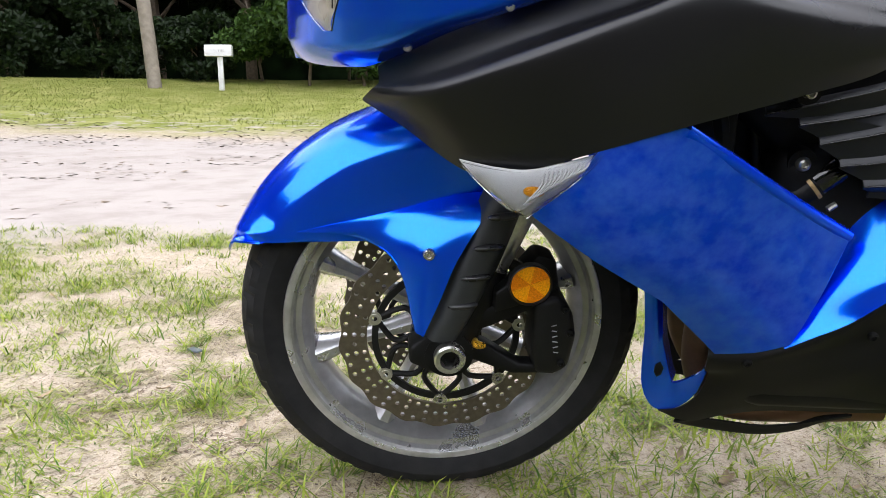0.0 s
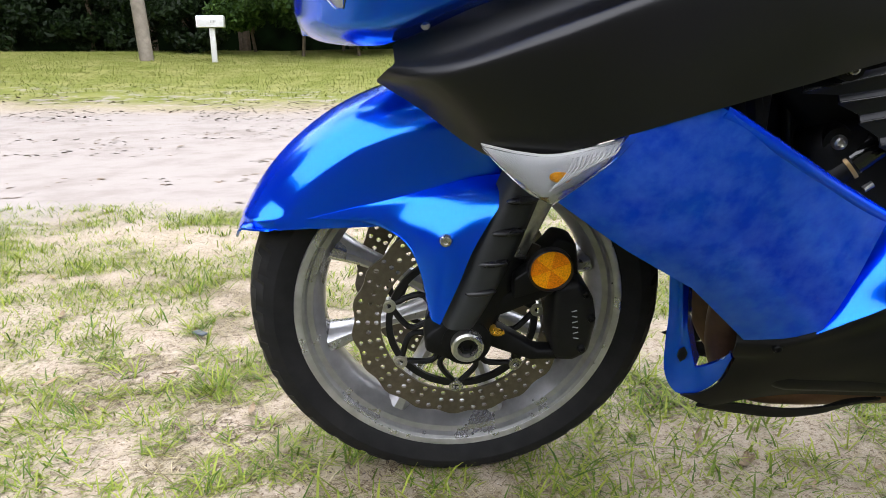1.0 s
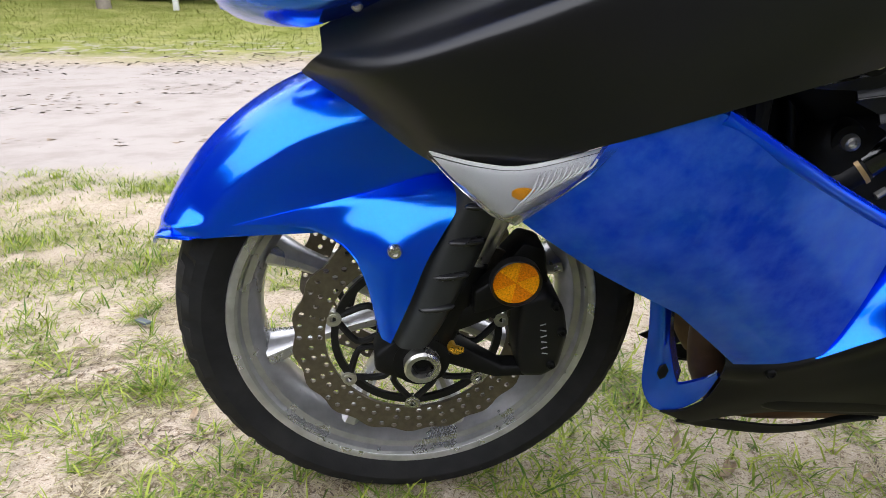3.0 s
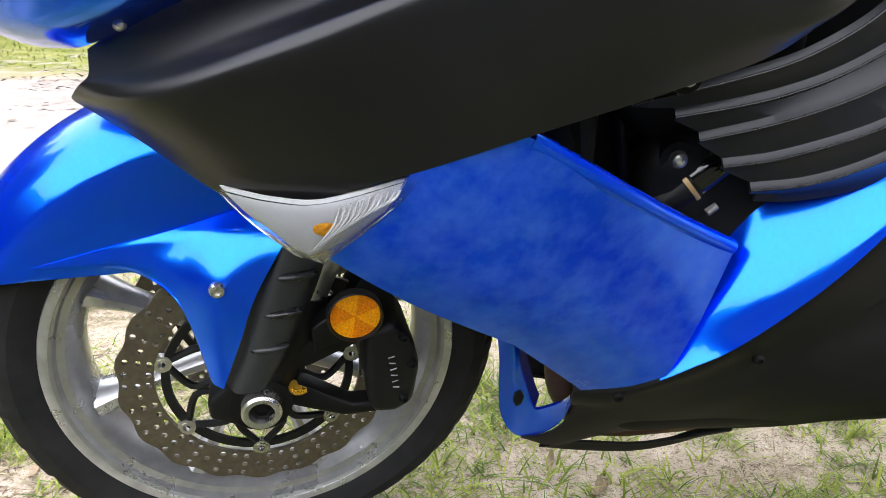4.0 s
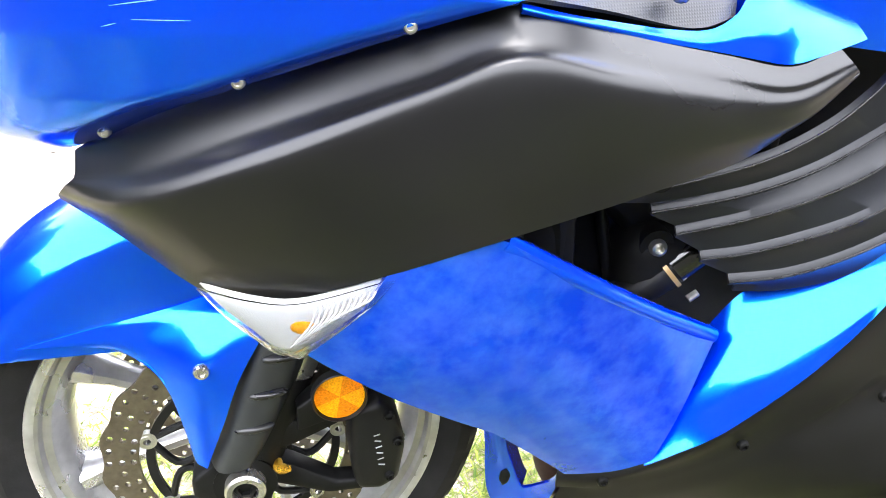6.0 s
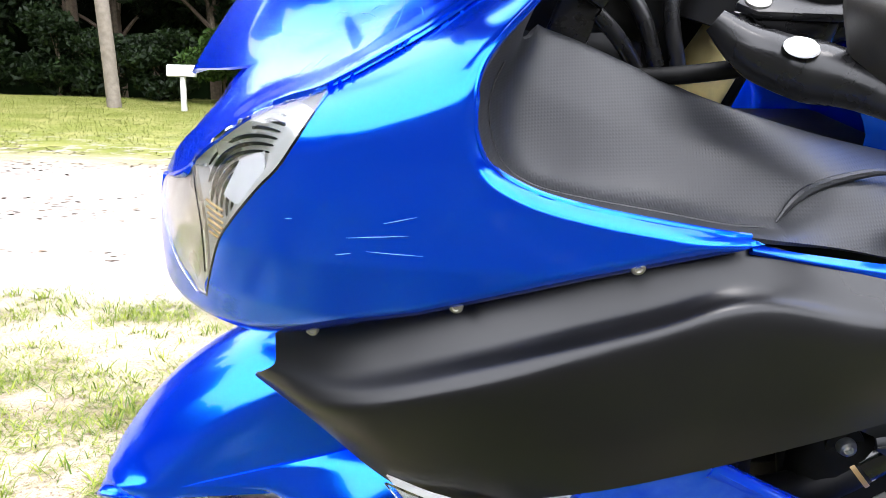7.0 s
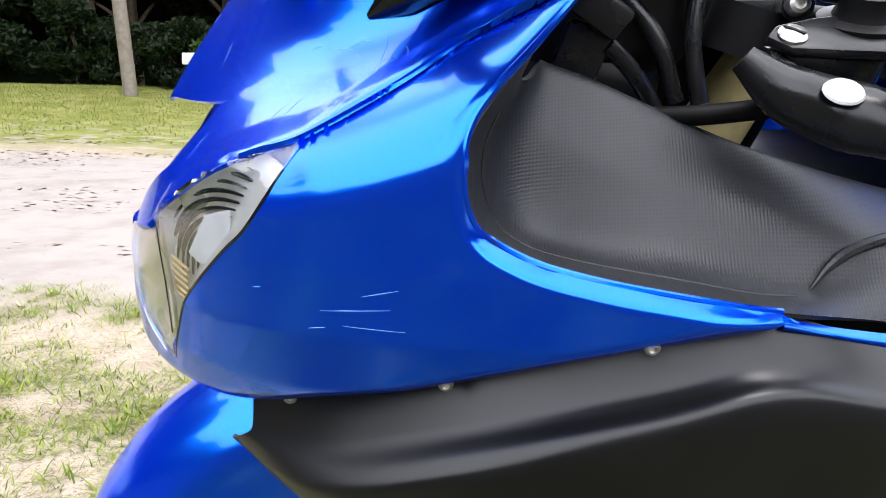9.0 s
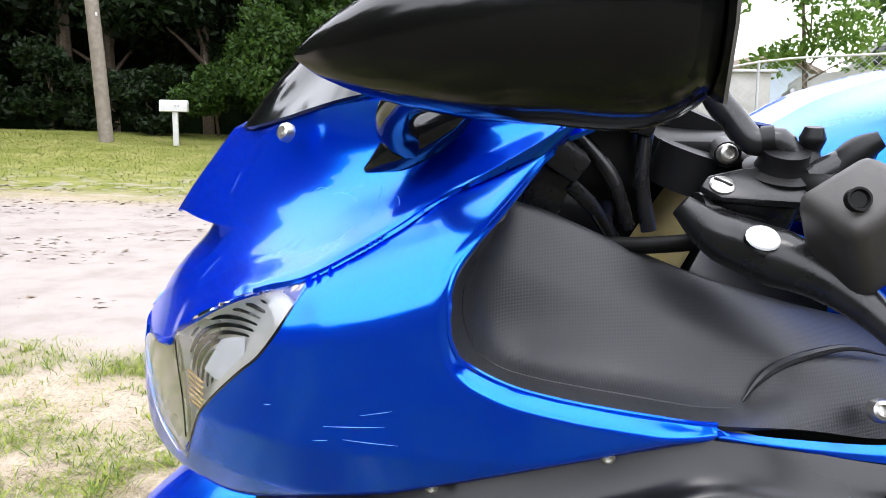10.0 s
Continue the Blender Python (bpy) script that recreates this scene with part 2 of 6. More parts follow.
DISC = mat("brake_disc_steel", (0.19, 0.165, 0.13), 0.38, 0.85, 0.15, 150, dirt=(0.10, 0.08, 0.06), dirt_scale=30, dirt_amt=0.5)
BRASS = mat("gold_anodised", (0.95, 0.78, 0.34), 0.38, 0.12, 0.08, 90)
AMBER = mat("amber_reflector", (0.92, 0.36, 0.0), 0.3, 0.0, 0.3, 500, bump=0.8, bscale=500, coat=0.1, spec=0.2)
AMBERD = mat("dark_amber_reflector", (0.78, 0.22, 0.0), 0.3, 0.0, 0.3, 500, bump=0.8, bscale=500, coat=0.1, spec=0.2)
GOLDRIB = mat("amber_tinted_reflector", (0.50, 0.33, 0.14), 0.3, 0.3, 0.1, 90)
GOLD = mat("brass_screw", (0.70, 0.38, 0.03), 0.3, 0.8, 0.1, 100)
RUST = mat("heat_stained_exhaust", (0.16, 0.085, 0.045), 0.5, 0.6, 0.35, 25, dirt=(0.05, 0.04, 0.035), dirt_scale=12, dirt_amt=0.7)
WHITE = mat("chipped_white_plug", (0.75, 0.75, 0.76), 0.5, 0.0, 0.1, 80)
SATB = mat("worn_satin_black", (0.012, 0.012, 0.013), 0.27, 0.0, 0.2, 60, bump=0.04, bscale=400, dirt=(0.04, 0.04, 0.04), dirt_scale=40, dirt_amt=0.25)
SWITCH = mat("sun_faded_switch_plastic", (0.050, 0.046, 0.042), 0.5, 0.0, 0.15, 60, bump=0.06, bscale=700)
GUARD = mat("faded_black_plastic", (0.022, 0.024, 0.025), 0.5, 0.0, 0.15, 60, bump=0.05, bscale=700)
LENS = glass("clear_lens", (0.93, 0.95, 0.96), 0.03)
FROST = glass("frosted_lens", (0.90, 0.91, 0.92), 0.14)
SIGBACK = mat("white_signal_reflector", (0.60, 0.60, 0.60), 0.4, 0.1, 0.06, 60)
SIGRIB = mat("pale_grey_lens_rib", (0.45, 0.45, 0.46), 0.25, 0.1, 0.06, 60)
LOBE = mat("beige_lobe_fill", (0.40, 0.36, 0.29), 0.3, 0.3, 0.2, 45)
SATIN = mat("satin_silver_reflector", (0.78, 0.77, 0.73), 0.30, 0.6, 0.06, 60)
TINT = mat("dark_tinted_screen", (0.004, 0.004, 0.005), 0.05, 0.0, 0.05, 60, coat=0.1)


# ---- ground ----
def rise(x, y):
    """Height of the ground: flat by the motorcycle, climbing gently across the track to the woods."""
    d = np.hypot(x, y + 1.0)
    far = np.clip(d - 3.0, 0, 19.0)
    z = 0.0044 * far**2
    side = np.clip((x - 0.5) / 5.0, 0, 1) * np.clip(y / 8.0, 0, 1)
    return z + side * (1.15 * np.clip((d - 5) / 9, 0, 1) - 0.07 * np.clip(d - 15, 0, 10))


def smooth_noise(x, y, seed, cell):
    """Soft value noise on a lattice, for patches of grass."""
    rng = np.random.default_rng(seed)
    tab = rng.random((64, 64))
    u, v = np.asarray(x) / cell, np.asarray(y) / cell
    i, j = np.floor(u).astype(int), np.floor(v).astype(int)
    a, b = u - i, v - j
    a, b = a * a * (3 - 2 * a), b * b * (3 - 2 * b)
    t = lambda p, q: tab[p % 64, q % 64]
    return (t(i, j) * (1 - a) + t(i + 1, j) * a) * (1 - b) + (t(i, j + 1) * (1 - a) + t(i + 1, j + 1) * a) * b


def net_mesh(name, xs, ys, zs):
    ny, nx = zs.shape
    X, Y = np.meshgrid(xs, ys)
    co = np.stack([X, Y, zs], -1).reshape(-1, 3)
    k = np.arange(ny * nx).reshape(ny, nx)
    f = np.stack([k[:-1, :-1], k[:-1, 1:], k[1:, 1:], k[1:, :-1]], -1).reshape(-1, 4)
    me = bpy.data.meshes.new(name)
    me.from_pydata(co.tolist(), [], f.tolist())
    for p in me.polygons:
        p.use_smooth = True
    return me


def ground_material():
    """Pale sand with trodden grass near the motorcycle, bare sand on the track, mown grass beyond it."""
    m = bpy.data.materials.new("sandy_ground")
    m.use_nodes = True
    n, l = m.node_tree.nodes, m.node_tree.links
    p = n["Principled BSDF"]
    tc = n.new("ShaderNodeTexCoord")

    def noise_at(scale, detail=6, rough=0.6):
        q = n.new("ShaderNodeTexNoise")
        q.inputs["Scale"].default_value, q.inputs["Detail"].default_value, q.inputs["Roughness"].default_value = scale, detail, rough
        l.new(tc.outputs["Object"], q.inputs["Vector"])
        return q.outputs["Fac"]

    def ramp(src, lo, hi):
        q = n.new("ShaderNodeMapRange")
        q.interpolation_type = "SMOOTHSTEP"
        q.inputs["From Min"].default_value, q.inputs["From Max"].default_value = lo, hi
        l.new(src, q.inputs["Value"])
        return q.outputs["Result"]

    def mixed(fac, a, b):
        q = n.new("ShaderNodeMix")
        q.data_type = "RGBA"
        l.new(fac, q.inputs["Factor"])
        for s, v in (("A", a), ("B", b)):
            if isinstance(v, tuple):
                q.inputs[s].default_value = (*v, 1)
            else:
                l.new(v, q.inputs[s])
        return q.outputs["Result"]

    def maths(op, a, b):
        q = n.new("ShaderNodeMath")
        q.operation = op
        for k, v in enumerate((a, b)):
            if isinstance(v, (int, float)):
                q.inputs[k].default_value = v
            else:
                l.new(v, q.inputs[k])
        return q.outputs[0]

    sep = n.new("ShaderNodeSeparateXYZ")
    l.new(tc.outputs["Object"], sep.inputs[0])
    big, mid, fine = noise_at(0.9, 8), noise_at(7, 8, 0.7), noise_at(90, 6, 0.7)
    sand = mixed(ramp(mid, 0.35, 0.7), (0.459, 0.385, 0.303), (0.370, 0.303, 0.229))
    sand = mixed(ramp(fine, 0.5, 0.64), sand, (0.178, 0.130, 0.081))
    sand = mixed(ramp(noise_at(420, 3, 0.6), 0.58, 0.64), sand, (0.081, 0.056, 0.033))
    sand = mixed(ramp(noise_at(300, 2, 0.5), 0.62, 0.66), sand, (0.548, 0.488, 0.400))
    # track: y between near and far edge, broken by noise
    yy = maths("ADD", maths("ADD", sep.outputs["Y"], maths("MULTIPLY", sep.outputs["X"], -0.10)), maths("MULTIPLY", maths("SUBTRACT", big, 0.5), 2.2))
    track = maths("MULTIPLY", ramp(yy, 1.9, 2.9), maths("SUBTRACT", 1.0, ramp(yy, 8.3, 9.8)))
    white = mixed(ramp(noise_at(2.2, 9, 0.65), 0.42, 0.68), (0.348, 0.311, 0.285), (0.289, 0.252, 0.226))
    straw = mixed(ramp(noise_at(30, 5), 0.4, 0.65), (0.259, 0.229, 0.104), (0.126, 0.148, 0.037))
    patch = ramp(noise_at(4.5, 9, 0.72), 0.48, 0.62)
    near = mixed(maths("MULTIPLY", patch, 0.22), sand, straw)
    verge = mixed(ramp(noise_at(1.6, 8), 0.35, 0.7), (0.163, 0.185, 0.037), (0.266, 0.259, 0.089))
    litter = ramp(maths("MULTIPLY", sep.outputs["X"], -1.0), 14.5, 17.0)
    verge = mixed(maths("MULTIPLY", litter, ramp(sep.outputs["Y"], 13.0, 14.5)), verge, (0.104, 0.048, 0.026))
    # dry leaves scattered over the far half of the track
    dry = ramp(noise_at(5.0, 8, 0.75), 0.60, 0.66)
    white = mixed(maths("MULTIPLY", dry, ramp(yy, 5.0, 8.5)), white, (0.163, 0.096, 0.052))
    col = mixed(track, near, white)
    col = mixed(ramp(yy, 9.0, 11.0), col, mixed(maths("MULTIPLY", ramp(noise_at(3, 9, 0.75), 0.5, 0.6), maths("SUBTRACT", 1.0, ramp(yy, 10.5, 14.0))), verge, white))
    # dark ground added out of view towards the camera to darken reflections; ragged edge
    unseen_dark = mixed(ramp(noise_at(2.5, 8), 0.35, 0.65), (0.040, 0.036, 0.028), (0.026, 0.025, 0.018))
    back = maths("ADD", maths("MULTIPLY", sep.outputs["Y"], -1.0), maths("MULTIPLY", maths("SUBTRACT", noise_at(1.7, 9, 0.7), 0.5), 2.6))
    col = mixed(ramp(back, 0.12, 0.5), col, unseen_dark)
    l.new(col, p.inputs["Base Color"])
    p.inputs["Roughness"].default_value = 0.95
    p.inputs["Specular IOR Level"].default_value = 0.15
    b = n.new("ShaderNodeBump")
    b.inputs["Strength"].default_value, b.inputs["Distance"].default_value = 0.7, 0.008
    l.new(maths("ADD", fine, mid), b.inputs["Height"])
    l.new(b.outputs["Normal"], p.inputs["Normal"])
    return m


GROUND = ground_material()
gx = np.unique(np.r_[np.linspace(-3, 2.5, 150), np.linspace(-30, 30, 80), np.linspace(-300, 300, 25)].round(3))
gy = np.unique(np.r_[np.linspace(-1.6, 4, 150), np.linspace(-30, 40, 90), np.linspace(-300, 400, 25)].round(3))
GX, GY = np.meshgrid(gx, gy)
near_w = np.clip(1.5 - np.hypot(GX, GY) / 4, 0, 1)
gz = rise(GX, GY) + near_w * (0.012 * (smooth_noise(GX, GY, 3, 0.35) - 0.5) + 0.006 * (smooth_noise(GX, GY, 4, 0.11) - 0.5))
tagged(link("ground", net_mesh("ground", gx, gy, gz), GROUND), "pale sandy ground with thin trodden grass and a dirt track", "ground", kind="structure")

# ---- grass ----
def leaf_material(name, a, b, rough=0.6, trans=0.25):
    m = bpy.data.materials.new(name)
    m.use_nodes = True
    n, l = m.node_tree.nodes, m.node_tree.links
    p = n["Principled BSDF"]
    g, ra = n.new("ShaderNodeNewGeometry"), n.new("ShaderNodeMix")
    ra.data_type = "RGBA"
    ra.inputs["A"].default_value, ra.inputs["B"].default_value = (*a, 1), (*b, 1)
    l.new(g.outputs["Random Per Island"], ra.inputs["Factor"])
    l.new(ra.outputs["Result"], p.inputs["Base Color"])
    p.inputs["Roughness"].default_value = rough
    p.inputs["Specular IOR Level"].default_value = 0.3
    tr, ad = n.new("ShaderNodeBsdfTranslucent"), n.new("ShaderNodeMixShader")
    l.new(ra.outputs["Result"], tr.inputs["Color"])
    ad.inputs["Fac"].default_value = trans
    l.new(p.outputs[0], ad.inputs[1])
    l.new(tr.outputs[0], ad.inputs[2])
    l.new(ad.outputs[0], n["Material Output"].inputs["Surface"])
    return m


def blades(name, material, xy, length, width, tilt, seed, label, droop=0.5):
    """Many narrow bent blades rooted at xy, as one mesh."""
    rng = np.random.default_rng(seed)
    k = len(xy)
    az = rng.uniform(0, 2 * np.pi, k)
    ln = length * rng.uniform(0.4, 1.2, k)
    el = np.radians(rng.uniform(*tilt, k))
    w = width * rng.uniform(0.6, 1.3, k)
    d = np.stack([np.cos(az), np.sin(az)], 1)
    s = np.stack([-d[:, 1], d[:, 0]], 1)
    base = np.c_[xy, rise(xy[:, 0], xy[:, 1]) - 0.004]
    out = np.cos(el)[:, None] * d
    p1 = base + np.c_[out * ln[:, None] * 0.5, np.sin(el) * ln * 0.5]
    p2 = base + np.c_[out * ln[:, None] * 1.0, np.sin(el) * ln * (1 - droop * 0.6)]
    sw = np.c_[s * w[:, None] * 0.5, np.zeros(k)]
    v = np.stack([base - sw, base + sw, p1 + sw * 0.85, p1 - sw * 0.85, p2], 1).reshape(-1, 3)
    i = np.arange(k) * 5
    f = [(a, a + 1, a + 2, a + 3) for a in i] + [(a + 3, a + 2, a + 4) for a in i]
    me = bpy.data.meshes.new(name)
    me.from_pydata(v.tolist(), [], f)
    return tagged(link(name, me, material), label, "litter" if "litter" in name else "grass", kind="stuff")


GREEN = leaf_material("green_grass", (0.0468, 0.1092, 0.0062), (0.3432, 0.3900, 0.0546), trans=0.25)
STRAW = leaf_material("dry_grass", (0.1248, 0.0936, 0.0468), (0.5148, 0.4446, 0.2808), trans=0.15)
rng = np.random.default_rng(11)


def patchy(count, x0, x1, y0, y1, cell, cut, seed):
    count = int(2.1 * count)
    xy = np.c_[rng.uniform(x0 - 1.3, x1 + 1.3, count), rng.uniform(y0 - 1.3, y1, count)]
    out = np.maximum(np.maximum(x0 - xy[:, 0], xy[:, 0] - x1), np.maximum(y0 - xy[:, 1], 0))
    xy = xy[rng.random(count) > out / 1.3]
    keep = smooth_noise(xy[:, 0] + 50, xy[:, 1] + 50, seed, cell) * 0.6 + smooth_noise(xy[:, 0] + 50, xy[:, 1] + 50, seed + 1, cell * 0.3) * 0.4
    ok = (keep > cut) & (xy[:, 1] - 0.10 * xy[:, 0] < 2.35 + 1.7 * (smooth_noise(xy[:, 0] + 9, xy[:, 1] * 2 + 9, 5, 0.7) - 0.5) + 0.22 * rng.normal(size=len(xy)))
    return xy[ok]


blades("grass", GREEN, patchy(190000, -3.2, 1.6, -0.55, 2.9, 0.19, 0.42, 21), 0.050, 0.0029, (5, 45), 1, "short sparse green grass over pale sand")
blades("dry_grass", STRAW, patchy(220000, -3.2, 1.6, -0.55, 2.9, 0.22, 0.38, 31), 0.042, 0.0018, (0, 20), 2, "flattened dry straw-coloured grass lying on sand")
tuft_xy = []
for k in range(620):
    c = np.array([rng.uniform(-3.0, 1.4), rng.uniform(-0.35, 2.4)])
    tuft_xy.append(c + rng.normal(0, 0.012 + 0.02 * rng.random(), (int(rng.integers(10, 26)), 2)))
blades("grass_tufts", GREEN, np.vstack(tuft_xy), 0.074, 0.0036, (8, 62), 3, "brighter green grass tufts with longer blades")
# fallen leaves and a scrap of dark plastic on the sand
DEAD = mat("dead_leaf", (0.24, 0.175, 0.11), 0.8, 0, 0.3, 60, pieces=0.5)
SCRAP = mat("grey_blue_plastic", (0.07, 0.085, 0.10), 0.5)


def fallen_leaf(length, width):
    u = np.linspace(-1, 1, 9)
    rows = [[(t * length / 2, s * width / 2 * (1 - t * t) ** 0.7, 0.004 + 0.006 * t * t + 0.004 * abs(s)) for t in u] for s in (-1, -0.4, 0, 0.4, 1)]
    bm = bmesh.new()
    vs = [[bm.verts.new(p) for p in row] for row in rows]
    for j in range(4):
        for i in range(8):
            bm.faces.new((vs[j][i], vs[j][i + 1], vs[j + 1][i + 1], vs[j + 1][i]))
    bmesh.ops.remove_doubles(bm, verts=bm.verts, dist=1e-5)
    return part("fallen_leaf", bm, DEAD, None, "curled brown dead leaf lying on the sand")


first = tagged(fallen_leaf(0.06, 0.016), "", "leaf", "fallen leaves")
spots = [(-1.21, 0.72), (-0.71, 0.36), (-0.60, 0.44), (0.416, 0.077), (0.30, 0.28), (0.52, 0.32), (0.66, 0.22), (0.74, 0.42), (-0.25, 0.75), (0.50, 0.02), (0.62, 0.08), (0.36, 0.16), (-0.46, 0.20), (-0.95, 0.30), (-1.5, 1.1), (-0.85, 1.3)]
spots += [(rng.uniform(-2.2, 1.2), rng.uniform(-0.2, 1.9)) for k in range(26)]
for k, (x, y) in enumerate(spots):
    mm = pose(x, y, 0.002 + float(rise(np.array(x), np.array(y))), rng.uniform(-12, 12), rng.uniform(-12, 12), rng.uniform(0, 360))
    if k == 0:
        first.matrix_world = mm
    else:
        copy_thing(first, mm).scale = [float(rng.uniform(0.4, 0.85))] * 3
under = np.c_[rng.uniform(0.05, 1.6, 60000), rng.uniform(-0.2, 1.1, 60000)]
thick_u = smooth_noise(under[:, 0] + 70, under[:, 1] + 70, 61, 0.16)
under = under[np.clip((under[:, 0] - 0.05) / 0.5, 0.15, 1) * (thick_u > 0.36) > rng.random(len(under))]
blades("shaded_litter", leaf_material("brown_leaf_litter", (0.05, 0.036, 0.022), (0.26, 0.20, 0.13), trans=0.05), under[:24000], 0.030, 0.0032, (0, 16), 12, "brown dead grass and leaf scraps under the motorcycle")
blades("shaded_grass", GREEN, under[24000:33000], 0.070, 0.0036, (8, 60), 13, "long green grass blades under the motorcycle")
scrap = tagged(part("plastic_scrap", block(0.055, 0.018, 0.006, 0.002), SCRAP), "small broken strip of dark grey plastic on the sand", "litter")
scrap.matrix_world = pose(-0.755, 0.605, 0.010, 4, -5, -38)
verge_xy = np.c_[rng.uniform(-24, 6, 90000), 9.0 + 10.5 * rng.random(90000) ** 0.7]
verge_xy = verge_xy[(verge_xy[:, 1] - 9.0) / 3.0 > smooth_noise(verge_xy[:, 0] + 60, verge_xy[:, 1] * 3 + 60, 71, 1.1) * 1.3]
MOWN = leaf_material("mown_grass", (0.1482, 0.1872, 0.0351), (0.2652, 0.2808, 0.0780), trans=0.25)
blades("verge_grass", MOWN, verge_xy, 0.08, 0.014, (10, 60), 4, "mown green grass along the far edge of the track")
# bark chips and dead leaves strewn over the track, thicker towards the verge
chip_xy = np.c_[rng.uniform(-16, 5, 26000), 2.4 + 8.0 * rng.random(26000) ** 0.55]
thick_ = smooth_noise(chip_xy[:, 0] * 0.5 + 60, chip_xy[:, 1] + 60, 77, 0.45)
chip_xy = chip_xy[thick_ > 0.57 - 0.42 * np.clip((chip_xy[:, 1] - 7.5) / 2.5, 0, 1)]
CHIP = leaf_material("dead_litter", (0.0702, 0.0468, 0.0312), (0.2184, 0.1560, 0.1014), trans=0.05)
blades("track_litter", CHIP, chip_xy, 0.10, 0.045, (0, 12), 6, "brown bark chips and dead leaves strewn over the track")
CRUMB = leaf_material("dark_crumbs", (0.03, 0.02, 0.013), (0.20, 0.14, 0.09), trans=0.0)
blades("soil_litter", CRUMB, patchy(130000, -3.2, 1.6, -0.55, 2.9, 0.14, 0.40, 91), 0.016, 0.0028, (0, 14), 8, "dark crumbs of dead grass and twigs on the sand")

# ---- woods, pole and mailbox beyond the track ----
BARK = mat("rough_bark", (0.10, 0.075, 0.05), 0.9, 0, 0.35, 12, bump=0.6, bscale=30)
LEAF = leaf_material("shrub_leaves", (0.0144, 0.0408, 0.0048), (0.0510, 0.1020, 0.0120), trans=0.3)
# leaf green darkened in its colour to stand for shade under the trees
LEAF_SHADED = leaf_material("shaded_leaves", (0.0036, 0.0110, 0.0022), (0.0140, 0.0320, 0.0046), trans=0.3)
LEAFB = leaf_material("pale_green_leaves", (0.0720, 0.1560, 0.0180), (0.1560, 0.2520, 0.0420), trans=0.4)


def leaves(clumps, per, size, seed):
    """A cloud of small bent leaves filling ellipsoid clumps (x, y, z, rx, ry, rz), denser to the outside."""
    g = np.random.default_rng(seed)
    vs, fs = [], []
    for cx, cy, cz, rx, ry, rz in clumps:
        d = g.normal(size=(per, 3))
        d /= np.linalg.norm(d, axis=1)[:, None]
        c = np.array([cx, cy, cz]) + d * np.array([rx, ry, rz]) * (g.uniform(0.25, 1.12, per) ** 0.6)[:, None]
        a = g.normal(size=(per, 3))
        a /= np.linalg.norm(a, axis=1)[:, None]
        b = np.cross(a, g.normal(size=(per, 3)))
        b /= np.linalg.norm(b, axis=1)[:, None]
        s = (size * g.uniform(0.6, 1.4, per))[:, None]
        vs.append(np.stack([c - a * s, c + b * s * 0.45, c + a * s, c - b * s * 0.45], 1).reshape(-1, 3))
    v = np.vstack(vs)
    fs = np.arange(len(v)).reshape(-1, 4)
    me = bpy.data.meshes.new("crown")
    me.from_pydata(v.tolist(), [], fs.tolist())
    return me


def tree(name, x, y, height, spread, leafmat, seed, label, low=0.35, per=420, size=0.11, clumps=16, trunk=0.16):
    g = np.random.default_rng(seed)
    t = tagged(new(name), label, "tree" if "tree" in name else "shrub")
    t.location = (x, y, float(rise(np.array(x), np.array(y))) - 0.05)
    bits = [tube([(0, 0, 0), (0.1 * g.normal(), 0.1 * g.normal(), height * 0.45), (0.2 * g.normal(), 0.2 * g.normal(), height * 0.9)], [trunk, trunk * 0.7, trunk * 0.2], 8, 10)]
    cl = []
    for k in range(clumps):
        a, r = g.uniform(0, 6.28), spread * g.uniform(0.1, 0.85)
        h = height * g.uniform(low, 0.98)
        c = (r * math.cos(a), r * math.sin(a), h)
        e = spread * g.uniform(0.28, 0.5)
        cl.append((*c, e, e, e * g.uniform(0.5, 0.8)))
        if k % 2 == 0:
            bits.append(tube([(0, 0, h * 0.6), (c[0] * 0.5, c[1] * 0.5, h * 0.85), c], [trunk * 0.4, trunk * 0.25, 0.01], 6, 6))
    part("trunk", joined(bits), BARK, t)
    link("crown", leaves(cl, per, size, seed), leafmat, t)
    return t


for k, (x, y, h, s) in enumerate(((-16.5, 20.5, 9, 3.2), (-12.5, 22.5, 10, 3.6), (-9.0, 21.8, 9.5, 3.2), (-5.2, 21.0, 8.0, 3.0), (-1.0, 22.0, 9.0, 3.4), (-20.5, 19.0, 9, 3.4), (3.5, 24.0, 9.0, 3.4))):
    tree("oak_tree", x, y, h, s, LEAF_SHADED if k != 3 else LEAF, 50 + k, "tall dark green broadleaf tree at the wood's edge", 0.28, 520, 0.15, 22, 0.2)
# high crowns, mostly out of view, added to shade the woods' left edge
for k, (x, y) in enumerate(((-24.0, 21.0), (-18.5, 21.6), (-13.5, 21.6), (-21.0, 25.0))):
    tree("oak_tree", x, y, 13.0, 6.4, LEAF_SHADED, 70 + k, "tall overhanging oak added to shade the edge of the woods", 0.55, 900, 0.24, 18, 0.26)
